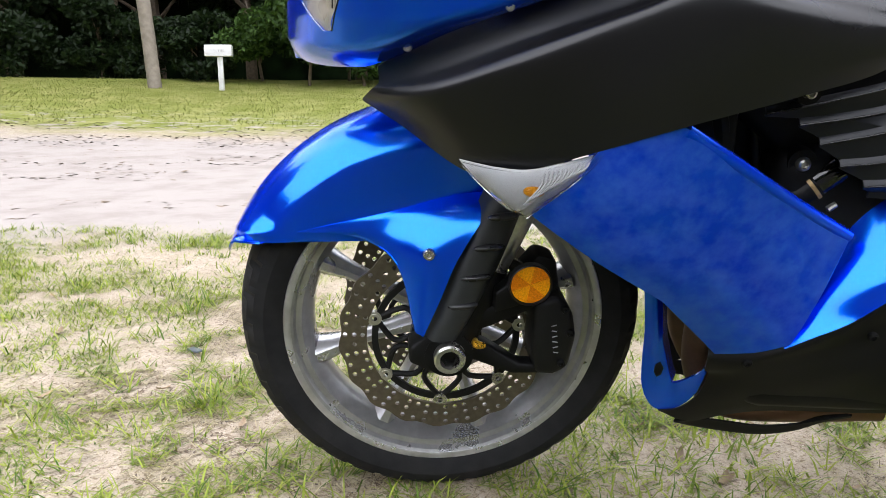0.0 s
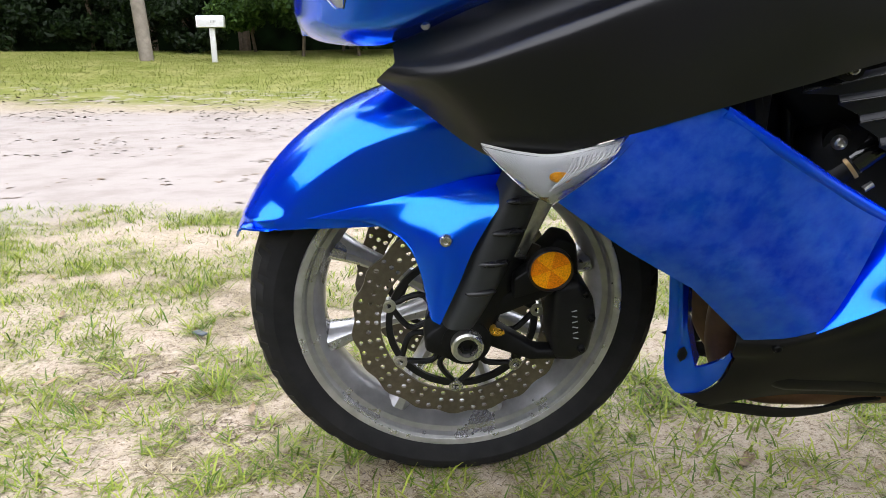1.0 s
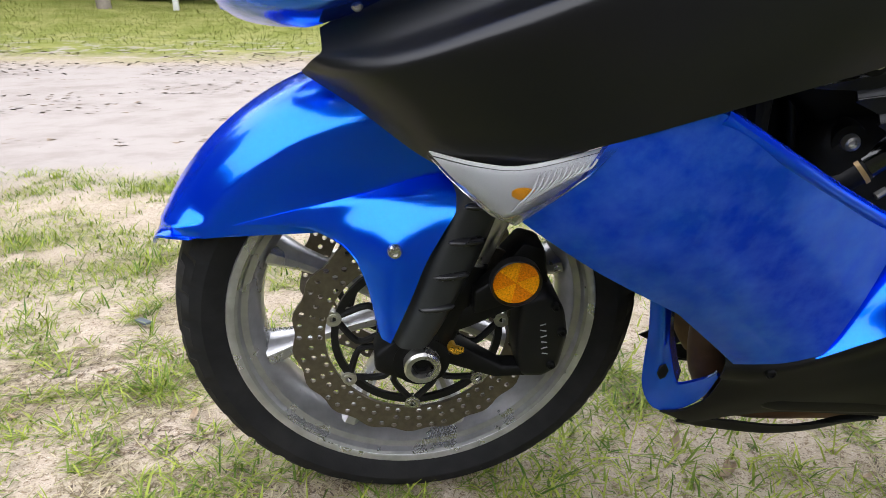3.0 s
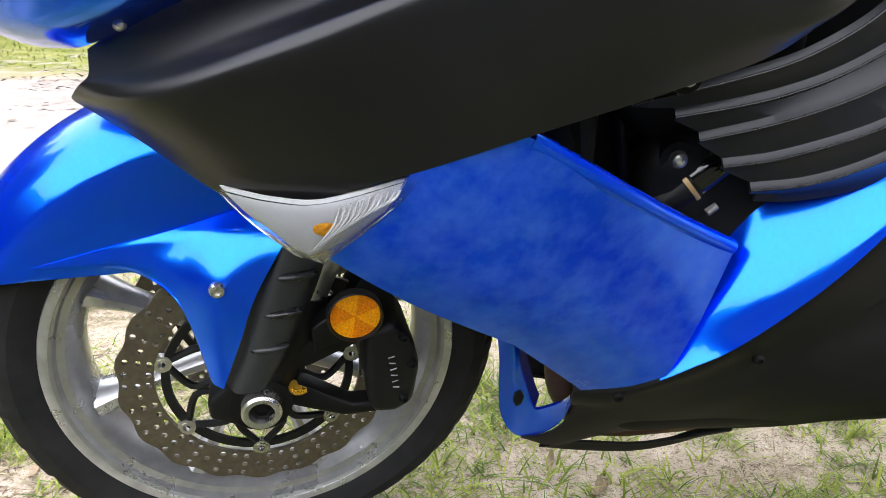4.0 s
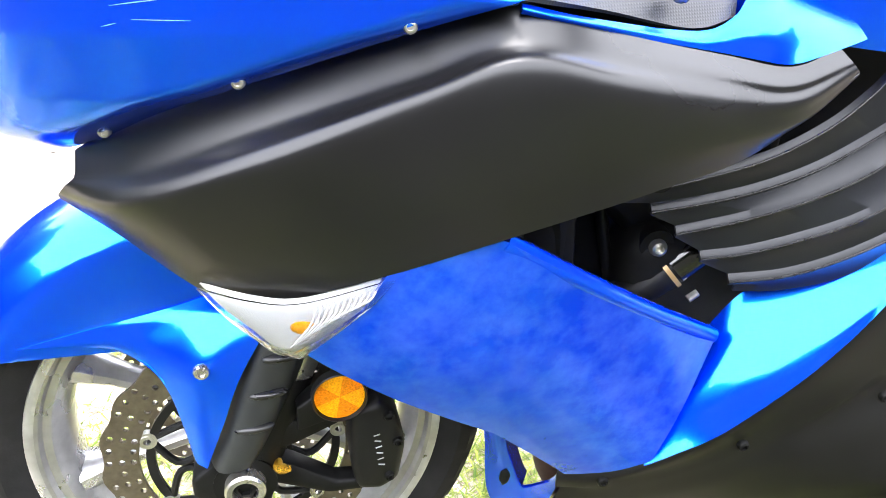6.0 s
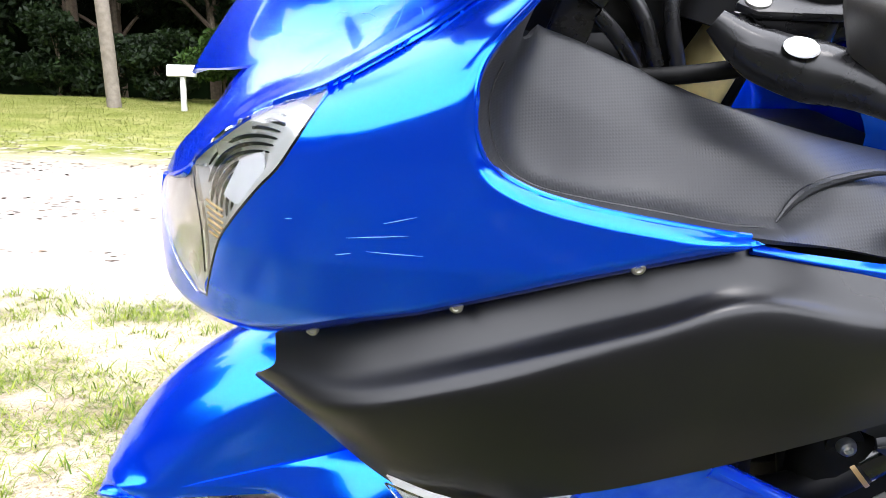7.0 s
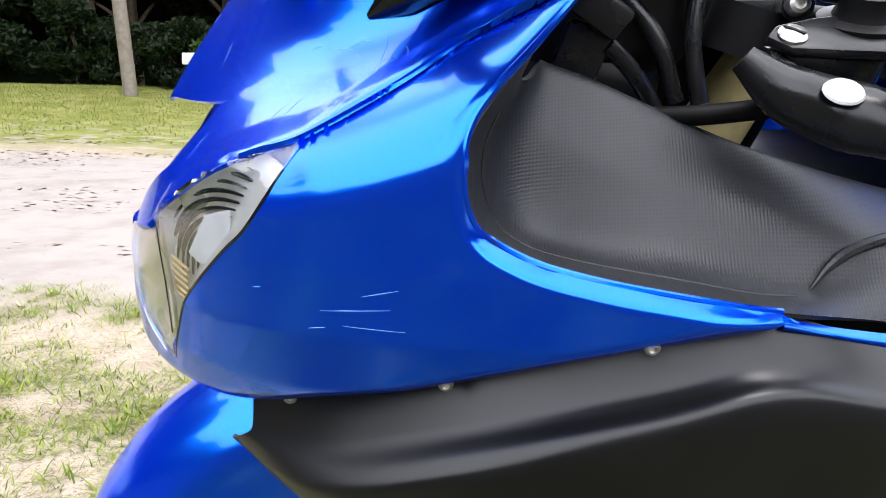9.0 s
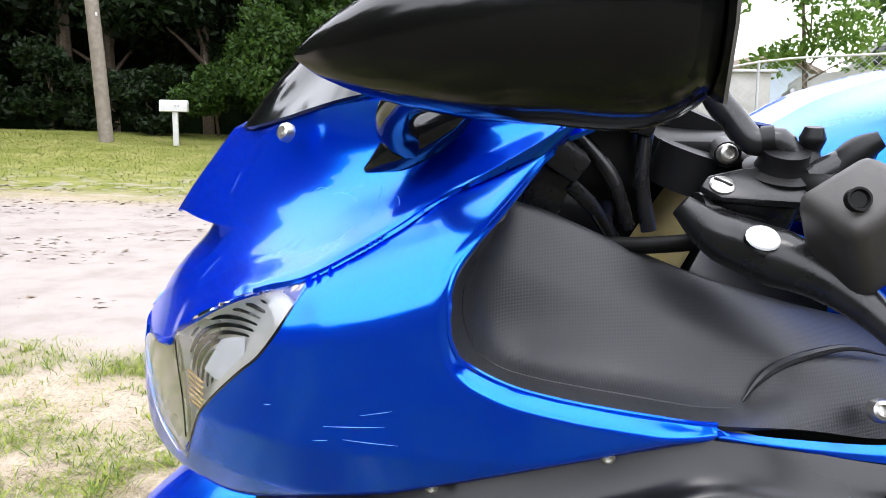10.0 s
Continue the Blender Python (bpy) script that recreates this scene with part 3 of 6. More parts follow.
for k, (x, y, h, s, mt) in enumerate(((-14.5, 18.3, 1.9, 1.3, LEAF_SHADED), (-12.6, 19.2, 2.2, 1.5, LEAF_SHADED), (-10.9, 19.0, 2.0, 1.3, LEAF_SHADED), (-9.3, 18.6, 1.8, 1.1, LEAF_SHADED), (-7.7, 19.3, 2.6, 1.4, LEAF), (-6.1, 18.6, 3.3, 1.5, LEAF),
                                      (-4.6, 18.9, 3.6, 1.6, LEAF), (-2.9, 19.2, 3.2, 1.6, LEAF), (-1.0, 19.4, 3.0, 1.6, LEAF), (1.2, 19.6, 2.8, 1.6, LEAF_SHADED), (-16.8, 18.0, 2.0, 1.5, LEAF_SHADED), (-5.3, 19.9, 5.4, 1.9, LEAF))):
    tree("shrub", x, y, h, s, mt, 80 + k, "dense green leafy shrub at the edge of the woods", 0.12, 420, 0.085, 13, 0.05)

# far-off masses of foliage all round, added unseen behind the camera to darken reflections
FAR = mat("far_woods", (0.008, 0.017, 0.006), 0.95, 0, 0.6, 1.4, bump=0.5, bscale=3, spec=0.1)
wa = np.radians(np.linspace(62, 374, 240))
wnet = []
for j in range(8):
    row = []
    for i, a in enumerate(wa):
        # lower behind and nearer on the left, out of view, for the paint's reflections
        back = max(0.0, -math.cos(a))
        close_ = math.exp(-(((math.degrees(a) - 268) / 26) ** 2))
        rr = 29 - 11 * close_ - 6 * min(1.0, 2 * back) + 1.8 * math.sin(7 * a) + 1.5 * float(smooth_noise(i * 0.4, j * 0.7, 9, 1.0)) - 0.15 * j
        hh = 11.0 + 4.0 * close_ - 6.5 * min(1.0, 2 * back) + 4.0 * float(smooth_noise(i * 0.35, 3.3, 12, 1.0))
        row.append((rr * math.sin(a), rr * math.cos(a), hh * j / 7 - 0.3))
    wnet.append(row)
wb = bmesh.new()
wv = [[wb.verts.new(p) for p in row] for row in wnet]
for j in range(7):
    for i in range(239):
        wb.faces.new((wv[j][i], wv[j][i + 1], wv[j + 1][i + 1], wv[j + 1][i]))
tagged(part("backdrop", wb, FAR), "dark far woods continued unseen round the yard", "woods", kind="structure")

POLE = mat("weathered_pole_wood", (0.22, 0.19, 0.155), 0.85, 0, 0.2, 9, bump=0.4, bscale=25, dirt=(0.16, 0.13, 0.10), dirt_scale=2.5)
pole = tagged(new("utility_pole"), "weathered grey wooden utility pole leaning slightly", "pole")
pole.location = (-9.56, 16.65, 1.15)
part("shaft", tube([(0, 0, 0), (-0.13, 0, 2.2), (-0.36, 0, 5.5), (-0.6, 0, 9.0)], [0.175, 0.165, 0.15, 0.13], 18, 20), POLE, pole)
part("tag", block(0.05, 0.006, 0.08, 0.001, (-0.02, -0.165, 3.2)), WHITE, pole)

PAINTW = mat("white_paint", (0.56, 0.56, 0.56), 0.5, 0, 0.06, 20, dirt=(0.45, 0.45, 0.42), dirt_scale=7, dirt_amt=0.4)
mail = tagged(new("mailbox"), "white metal mailbox on a white wooden post", "mailbox")
mail.matrix_world = pose(-7.9, 16.9, 1.18, 0, 0, 14)
part("post", block(0.13, 0.13, 0.86, 0.008, (0.02, 0, 0.43)), PAINTW, mail)
prof = [(-0.13, 0), (0.13, 0)] + [(0.13 * math.cos(a), 0.17 + 0.12 * math.sin(a)) for a in np.linspace(0, math.pi, 12)]
mb = bmesh.new()
f = mb.faces.new([mb.verts.new((-0.34, y_, z_)) for y_, z_ in prof])
g_ = bmesh.ops.extrude_face_region(mb, geom=[f])
bmesh.ops.translate(mb, verts=[v for v in g_["geom"] if isinstance(v, bmesh.types.BMVert)], vec=(0.66, 0, 0))
bmesh.ops.translate(mb, verts=mb.verts, vec=(0, 0, 0.87))
part("box", mb, PAINTW, mail)
part("door", block(0.012, 0.25, 0.27, 0.004, (0.326, 0, 1.005)), PAINTW, mail)
for k in range(4):
    part("marking", block(0.018, 0.004, 0.05, 0, (0.02 + 0.035 * k, -0.132, 1.0)), GREYBAR, mail)

# ---- yard beyond the tank: fence, truck, shed, house, tree ----
GALV = mat("galvanised_steel", (0.48, 0.49, 0.50), 0.45, 0.7, 0.1, 30)
fence = tagged(new("chain_link_fence"), "grey galvanised chain link fence with a top rail", "fence")
fx = np.linspace(1.2, 13.5, 7)
fp = [(x, 14.6 - 0.40 * (x - 4)) for x in fx]
for x, y in fp:
    z = float(rise(np.array(x), np.array(y)))
    part("post", tube([(x, y, z - 0.1), (x, y, z + 0.6), (x, y, z + 1.16)], 0.028, 10, 4), GALV, fence)
part("top_rail", tube([(x, y, float(rise(np.array(x), np.array(y))) + 1.12) for x, y in fp], 0.024, 8, 30), GALV, fence)
wires = []
for (x0, y0), (x1, y1) in zip(fp[1:4], fp[2:5]):
    z0, z1 = (float(rise(np.array(x), np.array(y))) for x, y in ((x0, y0), (x1, y1)))
    for k in range(14):
        for s in (0, 1):
            a, b = k / 14, min((k + 7.0) / 14, 1.0)
            h0, h1 = (0.05, 0.05 + 1.05 * (b - a) * 2) if s == 0 else (1.10, 1.10 - 1.05 * (b - a) * 2)
            wires.append(tube([(x0 + (x1 - x0) * a, y0 + (y1 - y0) * a, z0 + (z1 - z0) * a + h0), (x0 + (x1 - x0) * b, y0 + (y1 - y0) * b, z0 + (z1 - z0) * b + h1)], 0.004, 4, 2))
tagged(part("mesh", joined(wires), GALV, fence), kind="stuff")

GLASSD = mat("dark_window_glass", (0.02, 0.025, 0.03), 0.08, 0, 0.1, 3, coat=0.5)


def truck(m):
    t = tagged(new("pickup_truck"), "white parked pickup truck behind a fence", "truck")
    t.matrix_world = m
    body = [(0.0, 0.45), (0.05, 0.95), (1.15, 1.08), (1.75, 1.72), (2.9, 1.76), (3.15, 1.15), (5.2, 1.12), (5.25, 0.45)]
    part("body", slab(body, -0.9, 0.9, 0.05, 3), PAINTW, t)
    part("window", slab([(1.35, 1.12), (1.82, 1.64), (2.3, 1.67), (2.3, 1.14)], -0.915, -0.89, 0.004), GLASSD, t)
    part("window", slab([(2.38, 1.14), (2.38, 1.67), (2.82, 1.67), (2.98, 1.16)], -0.915, -0.89, 0.004), GLASSD, t)
    for x in (0.95, 4.15):
        for s in (-0.78, 0.78):
            w = turned([(0.18, -0.11), (0.36, -0.12), (0.38, -0.06), (0.38, 0.06), (0.36, 0.12), (0.18, 0.11)], 32)
            bmesh.ops.translate(w, verts=w.verts, vec=(x, s * 1.03, 0.38))
            tw = part("wheel", w, RUBBER, t)
            h = turned([(0.0, -0.10), (0.17, -0.09), (0.18, 0.05), (0.0, 0.06)], 24, close=False)
            bmesh.ops.translate(h, verts=h.verts, vec=(x, s * 1.03, 0.38))
            part("hubcap", h, SILVER, tw)
    part("bumper", block(0.14, 1.7, 0.2, 0.03, (-0.04, 0, 0.55)), GALV, t)
    return t


truck(pose(8.1, 19.6, float(rise(np.array(9.5), np.array(19.0))) - 0.02, 0, 0, -14))
BLOCKW = mat("grey_block_wall", (0.42, 0.41, 0.40), 0.9, 0, 0.12, 5, bump=0.3, bscale=20)
shed = tagged(new("shed"), "low grey concrete block shed", "shed")
shed.location = (4.75, 16.0, float(rise(np.array(5.0), np.array(15.6))))
part("wall", block(1.9, 1.4, 1.1, 0.02, (0.3, 0, 0.5)), BLOCKW, shed)
part("roof", block(2.1, 1.6, 0.06, 0.01, (0.3, 0, 1.08)), GALV, shed)
SIDING = mat("pale_blue_siding", (0.50, 0.58, 0.70), 0.7, 0, 0.06, 4)
SHINGLE = mat("brown_roof_shingle", (0.20, 0.15, 0.11), 0.9, 0, 0.25, 8)
house = tagged(new("house"), "pale blue house with a brown gable roof", "house")
house.matrix_world = pose(10.2, 26.5, 2.1, 0, 0, 20) @ Matrix.Scale(0.85, 4)
hb = slab([(-3.2, 0), (3.2, 0), (3.2, 2.0), (0, 3.1), (-3.2, 2.0)], -0.1, 6, 0)
part("wall", hb, SIDING, house)
for s in (-1, 1):
    part("roof", slab([(s * 3.7, 1.83), (0, 3.12), (0, 3.32), (s * 3.75, 2.02)], -0.5, 6.4, 0), SHINGLE, house)
part("window", block(1.0, 0.06, 1.0, 0.01, (1.2, -0.12, 1.1)), GLASSD, house)
tree("young_tree", 8.0, 18.3, 5.2, 1.9, LEAFB, 140, "young tree with light green leaves behind a fence", 0.25, 260, 0.10, 15, 0.07)
tree("young_tree", 5.0, 19.5, 6.5, 2.0, LEAFB, 141, "young tree with light green leaves behind a fence", 0.4, 260, 0.11, 15, 0.08)
tree("young_tree", 14.5, 24.5, 6.5, 2.4, LEAF, 142, "green tree far behind the fence", 0.25, 260, 0.13, 15, 0.09)


# ---- the motorcycle: frame B leans on its stand, frame W is the turned front wheel ----
LEANED = pose(0, 0.08, 0, 11.5)
bike = tagged(new("motorcycle"), "blue and black sport touring motorcycle leaning on its side stand", "motorcycle")
bike.matrix_world = LEANED
yaw, lean = radians(11.3), radians(11.3)
wn_ = Vector((-math.sin(yaw) * math.cos(lean), math.cos(yaw) * math.cos(lean), math.sin(lean)))
wu_ = Vector((math.cos(yaw), math.sin(yaw), 0))
wv_ = wu_.cross(wn_)
WHEEL = Matrix.Translation((-0.041, 0.024, 0.296)) @ Matrix((wu_, wn_, wv_)).transposed().to_4x4()
FRONT = LEANED.inverted() @ WHEEL          # wheel frame to bike frame
MIRROR = Matrix.Diagonal((1, -1, 1, 1))


def front(name, bm, material, parent=bike, label="", sharp=40):
    return part(name, bm, material, parent, label, FRONT, sharp=sharp)


# tyre with shoulder sipes
tyre_prof = [(0.226, -0.040), (0.236, -0.050), (0.250, -0.058), (0.266, -0.0615), (0.281, -0.058), (0.292, -0.048), (0.300, -0.034), (0.3045, -0.017), (0.306, 0.0)]
tyre_prof = tyre_prof + [(r, -y) for r, y in reversed(tyre_prof[:-1])]
tb = turned(tyre_prof, 216)
for v in tb.verts:
    a = math.degrees(math.atan2(v.co.z, v.co.x)) % 360
    r = math.hypot(v.co.x, v.co.z)
    k = (a + abs(v.co.y) * 260) % 10
    if 0.280 < r < 0.3043 and k < 1.7:
        f = (r - 0.007) / r
        v.co.x, v.co.z = v.co.x * f, v.co.z * f
tyre = front("front_tyre", tb, RUBBER, label="worn black road tyre with shoulder sipes", sharp=25)
# rim
rim_prof = [(0.2385, -0.0505), (0.2375, -0.053), (0.231, -0.0535), (0.2245, -0.050), (0.2215, -0.042), (0.213, -0.040), (0.210, -0.034), (0.2005, -0.022), (0.197, 0.0), (0.2005, 0.022), (0.210, 0.034),
            (0.213, 0.040), (0.2215, 0.042), (0.2245, 0.050), (0.231, 0.0535), (0.2375, 0.053), (0.2385, 0.0505), (0.228, 0.036), (0.212, 0.0), (0.228, -0.036)]
rim = front("front_rim", turned(rim_prof, 160), RIM, label="dusty silver cast aluminium rim", sharp=30)
front("rim_lip", turned([(0.2390, -0.0515), (0.2378, -0.0545), (0.2312, -0.0550), (0.2278, -0.0535), (0.2300, -0.0500)], 160), SILVER, rim, "worn bright machined rim lip", sharp=30)
for k in range(8):
    sp = tube([(0.040, 0, 0), (0.09, 0, 0), (0.15, 0, 0), (0.185, 0, 0), (0.204, 0, 0)], [0.016, 0.0125, 0.0115, 0.014, 0.022], 10, 16)
    for v in sp.verts:
        v.co.y *= 1.5
    sp.transform(about_y(-(17 + 45 * k)))
    front("spoke", sp, SILVER, rim)
front("hub", turned([(0.0, -0.062), (0.030, -0.062), (0.034, -0.058), (0.034, -0.052), (0.046, -0.048), (0.046, 0.048), (0.034, 0.052), (0.03, 0.062), (0, 0.062)], 48, close=False), DARK, rim)


def disc_ring(sectors=54, thick=0.005):
    """A petal brake disc ring, drilled through with staggered rows of holes."""
    bm = bmesh.new()
    radii = [0.1155, 0.1275, 0.1395, 0.1545]

    def rad(r, a):
        return r + (0.0026 * math.sin(a * 18) if r > 0.150 else 0.0)

    for j in range(3):
        for k in range(sectors):
            a0, a1 = 2 * math.pi * k / sectors, 2 * math.pi * (k + 1) / sectors
            r0, r1, am, rm = radii[j], radii[j + 1], (a0 + a1) / 2, (radii[j] + radii[j + 1]) / 2
            border = [(r0, a0), (r0, am), (r0, a1), (rm, a1), (r1, a1), (r1, am), (r1, a0), (rm, a0)]
            bv = [bm.verts.new((rad(r, a) * math.cos(a), 0, rad(r, a) * math.sin(a))) for r, a in border]
            if (k + 2 * j) % 4 == 3:
                bm.faces.new(bv)
                continue
            c = Vector((rm * math.cos(am), 0, rm * math.sin(am)))
            hv = [bm.verts.new(c + (b.co - c).normalized() * 0.0037) for b in bv]
            for i in range(8):
                bm.faces.new((bv[i], bv[(i + 1) % 8], hv[(i + 1) % 8], hv[i]))
    bmesh.ops.remove_doubles(bm, verts=bm.verts, dist=1e-5)
    bmesh.ops.recalc_face_normals(bm, faces=bm.faces)
    bmesh.ops.solidify(bm, geom=list(bm.faces), thickness=thick)
    return bm


for side in (-1, 1):
    y = 0.077 * side
    d = disc_ring()
    bmesh.ops.translate(d, verts=d.verts, vec=(0, y, 0))
    disc = front("brake_disc", d, DISC, label="drilled petal-edged brake disc with brown tint", sharp=30)
    ring = [turned([(0.099, y - 0.003), (0.1085, y - 0.003), (0.1085, y + 0.003), (0.099, y + 0.003)], 84), turned([(0.036, y - 0.004), (0.052, y - 0.004), (0.052, y + 0.012), (0.036, y + 0.012)], 48)]
    for k in range(7):
        a = radians(162.6 + 360 / 7 * k)
        for s in (-1, 1):
            b = a + s * 0.42
            ring.append(tube([(0.047 * math.cos(b - s * 0.2), y, 0.047 * math.sin(b - s * 0.2)), (0.075 * math.cos(b - s * 0.05), y, 0.075 * math.sin(b - s * 0.05)),
                              (0.104 * math.cos(a + s * 0.03), y, 0.104 * math.sin(a + s * 0.03))], 0.0045, 8, 10))
    carrier = front("disc_carrier", joined(ring[:2]), PLASTIC, disc, "black spoked disc carrier")
    for b in ring[2:]:
        front("carrier_spoke", b, PLASTIC, carrier)
    for k in range(7):
        a = radians(162.6 + 360 / 7 * k)
        b = turned([(0.0042, y - 0.006), (0.0075, y - 0.0062), (0.0078, y - 0.005), (0.0105, y - 0.0048), (0.0105, y + 0.004), (0.0042, y + 0.004)], 20)
        bmesh.ops.translate(b, verts=b.verts, vec=(0.1085 * math.cos(a), 0, 0.1085 * math.sin(a)))
        front("bobbin", b, STEEL, disc)


# fork legs, raked back
def fork_at(z, side=-1, dx=0.0):
    return (0.007 + 0.45 * z + dx, side * 0.105, z)


for side in (-1, 1):
    leg = front("fork_slider", tube([fork_at(-0.005, side), fork_at(0.03, side), fork_at(0.115, side), fork_at(0.122, side)], [0.030, 0.027, 0.026, 0.022], 20, 14), DARK, label="black cast fork foot")
    front("fork_tube", tube([fork_at(0.11, side), fork_at(0.40, side)], 0.0205, 24, 4), STEEL, leg, "polished steel fork tube")
    front("fork_upper", tube([fork_at(0.36, side), fork_at(0.655, side)], 0.0275, 28, 4), BRASS, leg, "gold anodised upper fork tube")
    ft = turned([(0.0, side * 0.085), (0.034, side * 0.085), (0.034, side * 0.135), (0.0, side * 0.135)], 32, close=False)
    front("axle_clamp", ft, DARK, leg)
nut = front("axle_nut", turned([(0.0135, -0.140), (0.0140, -0.150), (0.0195, -0.1508), (0.0220, -0.148), (0.0220, -0.134), (0.0135, -0.134)], 32), STEEL, label="silver hollow axle end")
hexb = turned([(0.0, -0.139), (0.0075, -0.139), (0.0085, -0.144), (0.0125, -0.144), (0.0130, -0.136), (0.0, -0.136)], 6, close=False)
front("axle_hex", hexb, DARK, nut)
pb = bolt(0.0085, 0.006)
bmesh.ops.translate(pb, verts=pb.verts, vec=(-0.044, -0.118, -0.001))
front("pinch_bolt", pb, STEEL, nut)
front("pinch_lug", slab([(-0.056, -0.012), (-0.01, -0.035), (0.02, -0.034), (0.034, -0.01), (0.02, 0.04), (-0.03, 0.03), (-0.056, 0.012)], -0.134, -0.088, 0.006), DARK, nut)
gs = tube([(0.037, -0.125, 0.018), (0.037, -0.138, 0.018), (0.049, -0.140, 0.017), (0.050, -0.140, 0.017)], [0.004, 0.006, 0.006, 0.003], 8, 8)
front("brass_screw", gs, GOLD, nut, "small gold coloured screw")

# fork protector with five ribs
prot = across([[(0.052, -0.108, 0.247), (0.064, -0.138, 0.242), (0.090, -0.137, 0.230), (0.104, -0.118, 0.222)],
               [(0.004, -0.114, 0.140), (0.018, -0.145, 0.138), (0.050, -0.144, 0.134), (0.066, -0.125, 0.130)],
               [(-0.022, -0.117, 0.066), (-0.008, -0.147, 0.064), (0.020, -0.146, 0.062), (0.034, -0.125, 0.060)],
               [(-0.036, -0.118, 0.030), (-0.024, -0.144, 0.028), (0.002, -0.143, 0.026), (0.016, -0.122, 0.024)]], 18, 24)
guard = front("fork_guard", sheet(prot, 0.003), GUARD, label="ribbed black plastic fork guard")
for z in (0.207, 0.165, 0.123, 0.082):
    b = bmesh.new()
    bmesh.ops.create_uvsphere(b, u_segments=16, v_segments=8, radius=1)
    x = 0.012 + 0.40 * (z - 0.105)
    b.transform(Matrix.Translation((x + 0.014, -0.1455, z)) @ Matrix.Rotation(radians(-4), 4, "Y") @ Matrix.Diagonal((0.021, 0.008, 0.0050, 1)))
    front("rib", b, SATB, guard)

# front mudguard
phis, net = np.radians(np.linspace(157, 58, 60)), []
for ph in phis:
    rb = min(0.155 / math.sin(ph), 0.333) if ph > math.pi / 2 else 0.155 + 0.10 * (math.pi / 2 - ph)
    top = 0.336
    tip = max(0.0, (math.degrees(ph) - 146) / 11)
    hw = 0.088 * (1 - 0.5 * tip**2)
    sec = [(0, top), (-0.40 * hw, top - 0.005), (-0.72 * hw, top - 0.018), (-0.92 * hw, top - 0.038), (-0.975 * hw, top - 0.046), (-1.0 * hw, top - 0.056), (-1.005 * hw, min(top - 0.08, 0.255)), (-0.99 * hw, rb)]
    if rb > top - 0.08:
        sec = [(y_, top - (top - r_) * max((top - rb), 0.006) / 0.08 if r_ > rb else rb) for y_, r_ in sec]
        sec = [(y_, max(r_, rb)) for y_, r_ in sec]
    half = spline(sec, 30)
    full = np.vstack([half[::-1] * [1, 1], half[1:] * [-1, 1]])
    net.append([(r_ * math.cos(ph), y_, r_ * math.sin(ph)) for y_, r_ in full])
fender = front("front_mudguard", sheet(np.array(net), 0.003), BLUE, label="metallic blue front mudguard")
stay = across([[(-0.205, -0.0890, 0.170), (-0.07, -0.0895, 0.199), (0.006, -0.0905, 0.219), (0.060, -0.095, 0.226)],
               [(-0.15, -0.0920, 0.168), (-0.075, -0.098, 0.184), (-0.02, -0.114, 0.198), (0.045, -0.132, 0.205)],
               [(-0.11, -0.0925, 0.157), (-0.074, -0.112, 0.152), (-0.03, -0.140, 0.152), (0.008, -0.146, 0.146)],
               [(-0.068, -0.116, 0.130), (-0.058, -0.128, 0.105), (-0.035, -0.143, 0.098), (-0.012, -0.147, 0.095)],
               [(-0.049, -0.132, 0.042), (-0.046, -0.136, 0.038), (-0.041, -0.139, 0.036), (-0.036, -0.142, 0.034)]], 22, 30)
front("mudguard_stay", sheet(stay, 0.003), BLUE, fender, "blue lower mudguard stay")
fb = bolt(0.0085, 0.005)
bmesh.ops.translate(fb, verts=fb.verts, vec=(-0.028, -0.143, 0.156))
front("stay_bolt", fb, STEEL, fender)

# caliper, bracket and round reflector
cal = front("brake_caliper", slab([(0.118, 0.075), (0.150, 0.085), (0.172, 0.060), (0.180, 0.020), (0.172, -0.030), (0.150, -0.042), (0.122, -0.038), (0.116, 0.0)], -0.132, -0.040, 0.010, 3), PLASTIC, label="black four-piston brake caliper with worn white lettering bars")
front("caliper_bridge", slab([(0.10, 0.105), (0.125, 0.135), (0.152, 0.125), (0.160, 0.07), (0.115, 0.06)], -0.100, -0.05, 0.008), DARK, cal)
for k in range(6):
    mark = block(0.0014, 0.0006, 0.0075, 0)
    mark.transform(Matrix.Translation((0.146 + 0.0010 * k, -0.1323, 0.040 - 0.0085 * k)) @ about_y(-78 if k % 2 else -104))
    front("marking", mark, GREYBAR, cal)
for x, z in ((0.160, 0.065), (0.170, 0.028), (0.160, -0.02)):
    b = bolt(0.006, 0.005)
    bmesh.ops.translate(b, verts=b.verts, vec=(x, -0.132, z))
    front("caliper_bolt", b, DARK, cal)
front("caliper_arm", slab([(0.0, 0.028), (0.052, 0.012), (0.10, -0.022), (0.148, -0.026), (0.148, -0.040), (0.09, -0.038), (0.03, -0.012), (0.0, -0.01)], -0.128, -0.10, 0.005), DARK, cal)
front("caliper_arm", slab([(0.03, 0.065), (0.06, 0.07), (0.115, 0.10), (0.118, 0.065), (0.06, 0.04), (0.03, 0.03)], -0.128, -0.10, 0.005), DARK, cal)
refl = front("reflector_rim", turned([(0.0, -0.152), (0.0255, -0.152), (0.028, -0.158), (0.0295, -0.157), (0.0295, -0.146), (0.0, -0.146)], 40, close=False), PLASTIC, label="round amber reflector with six wedge facets")
for v in refl.data.vertices:
    v.co = FRONT @ (Matrix.Translation((0.105, 0, 0.114)) @ (FRONT.inverted() @ v.co))
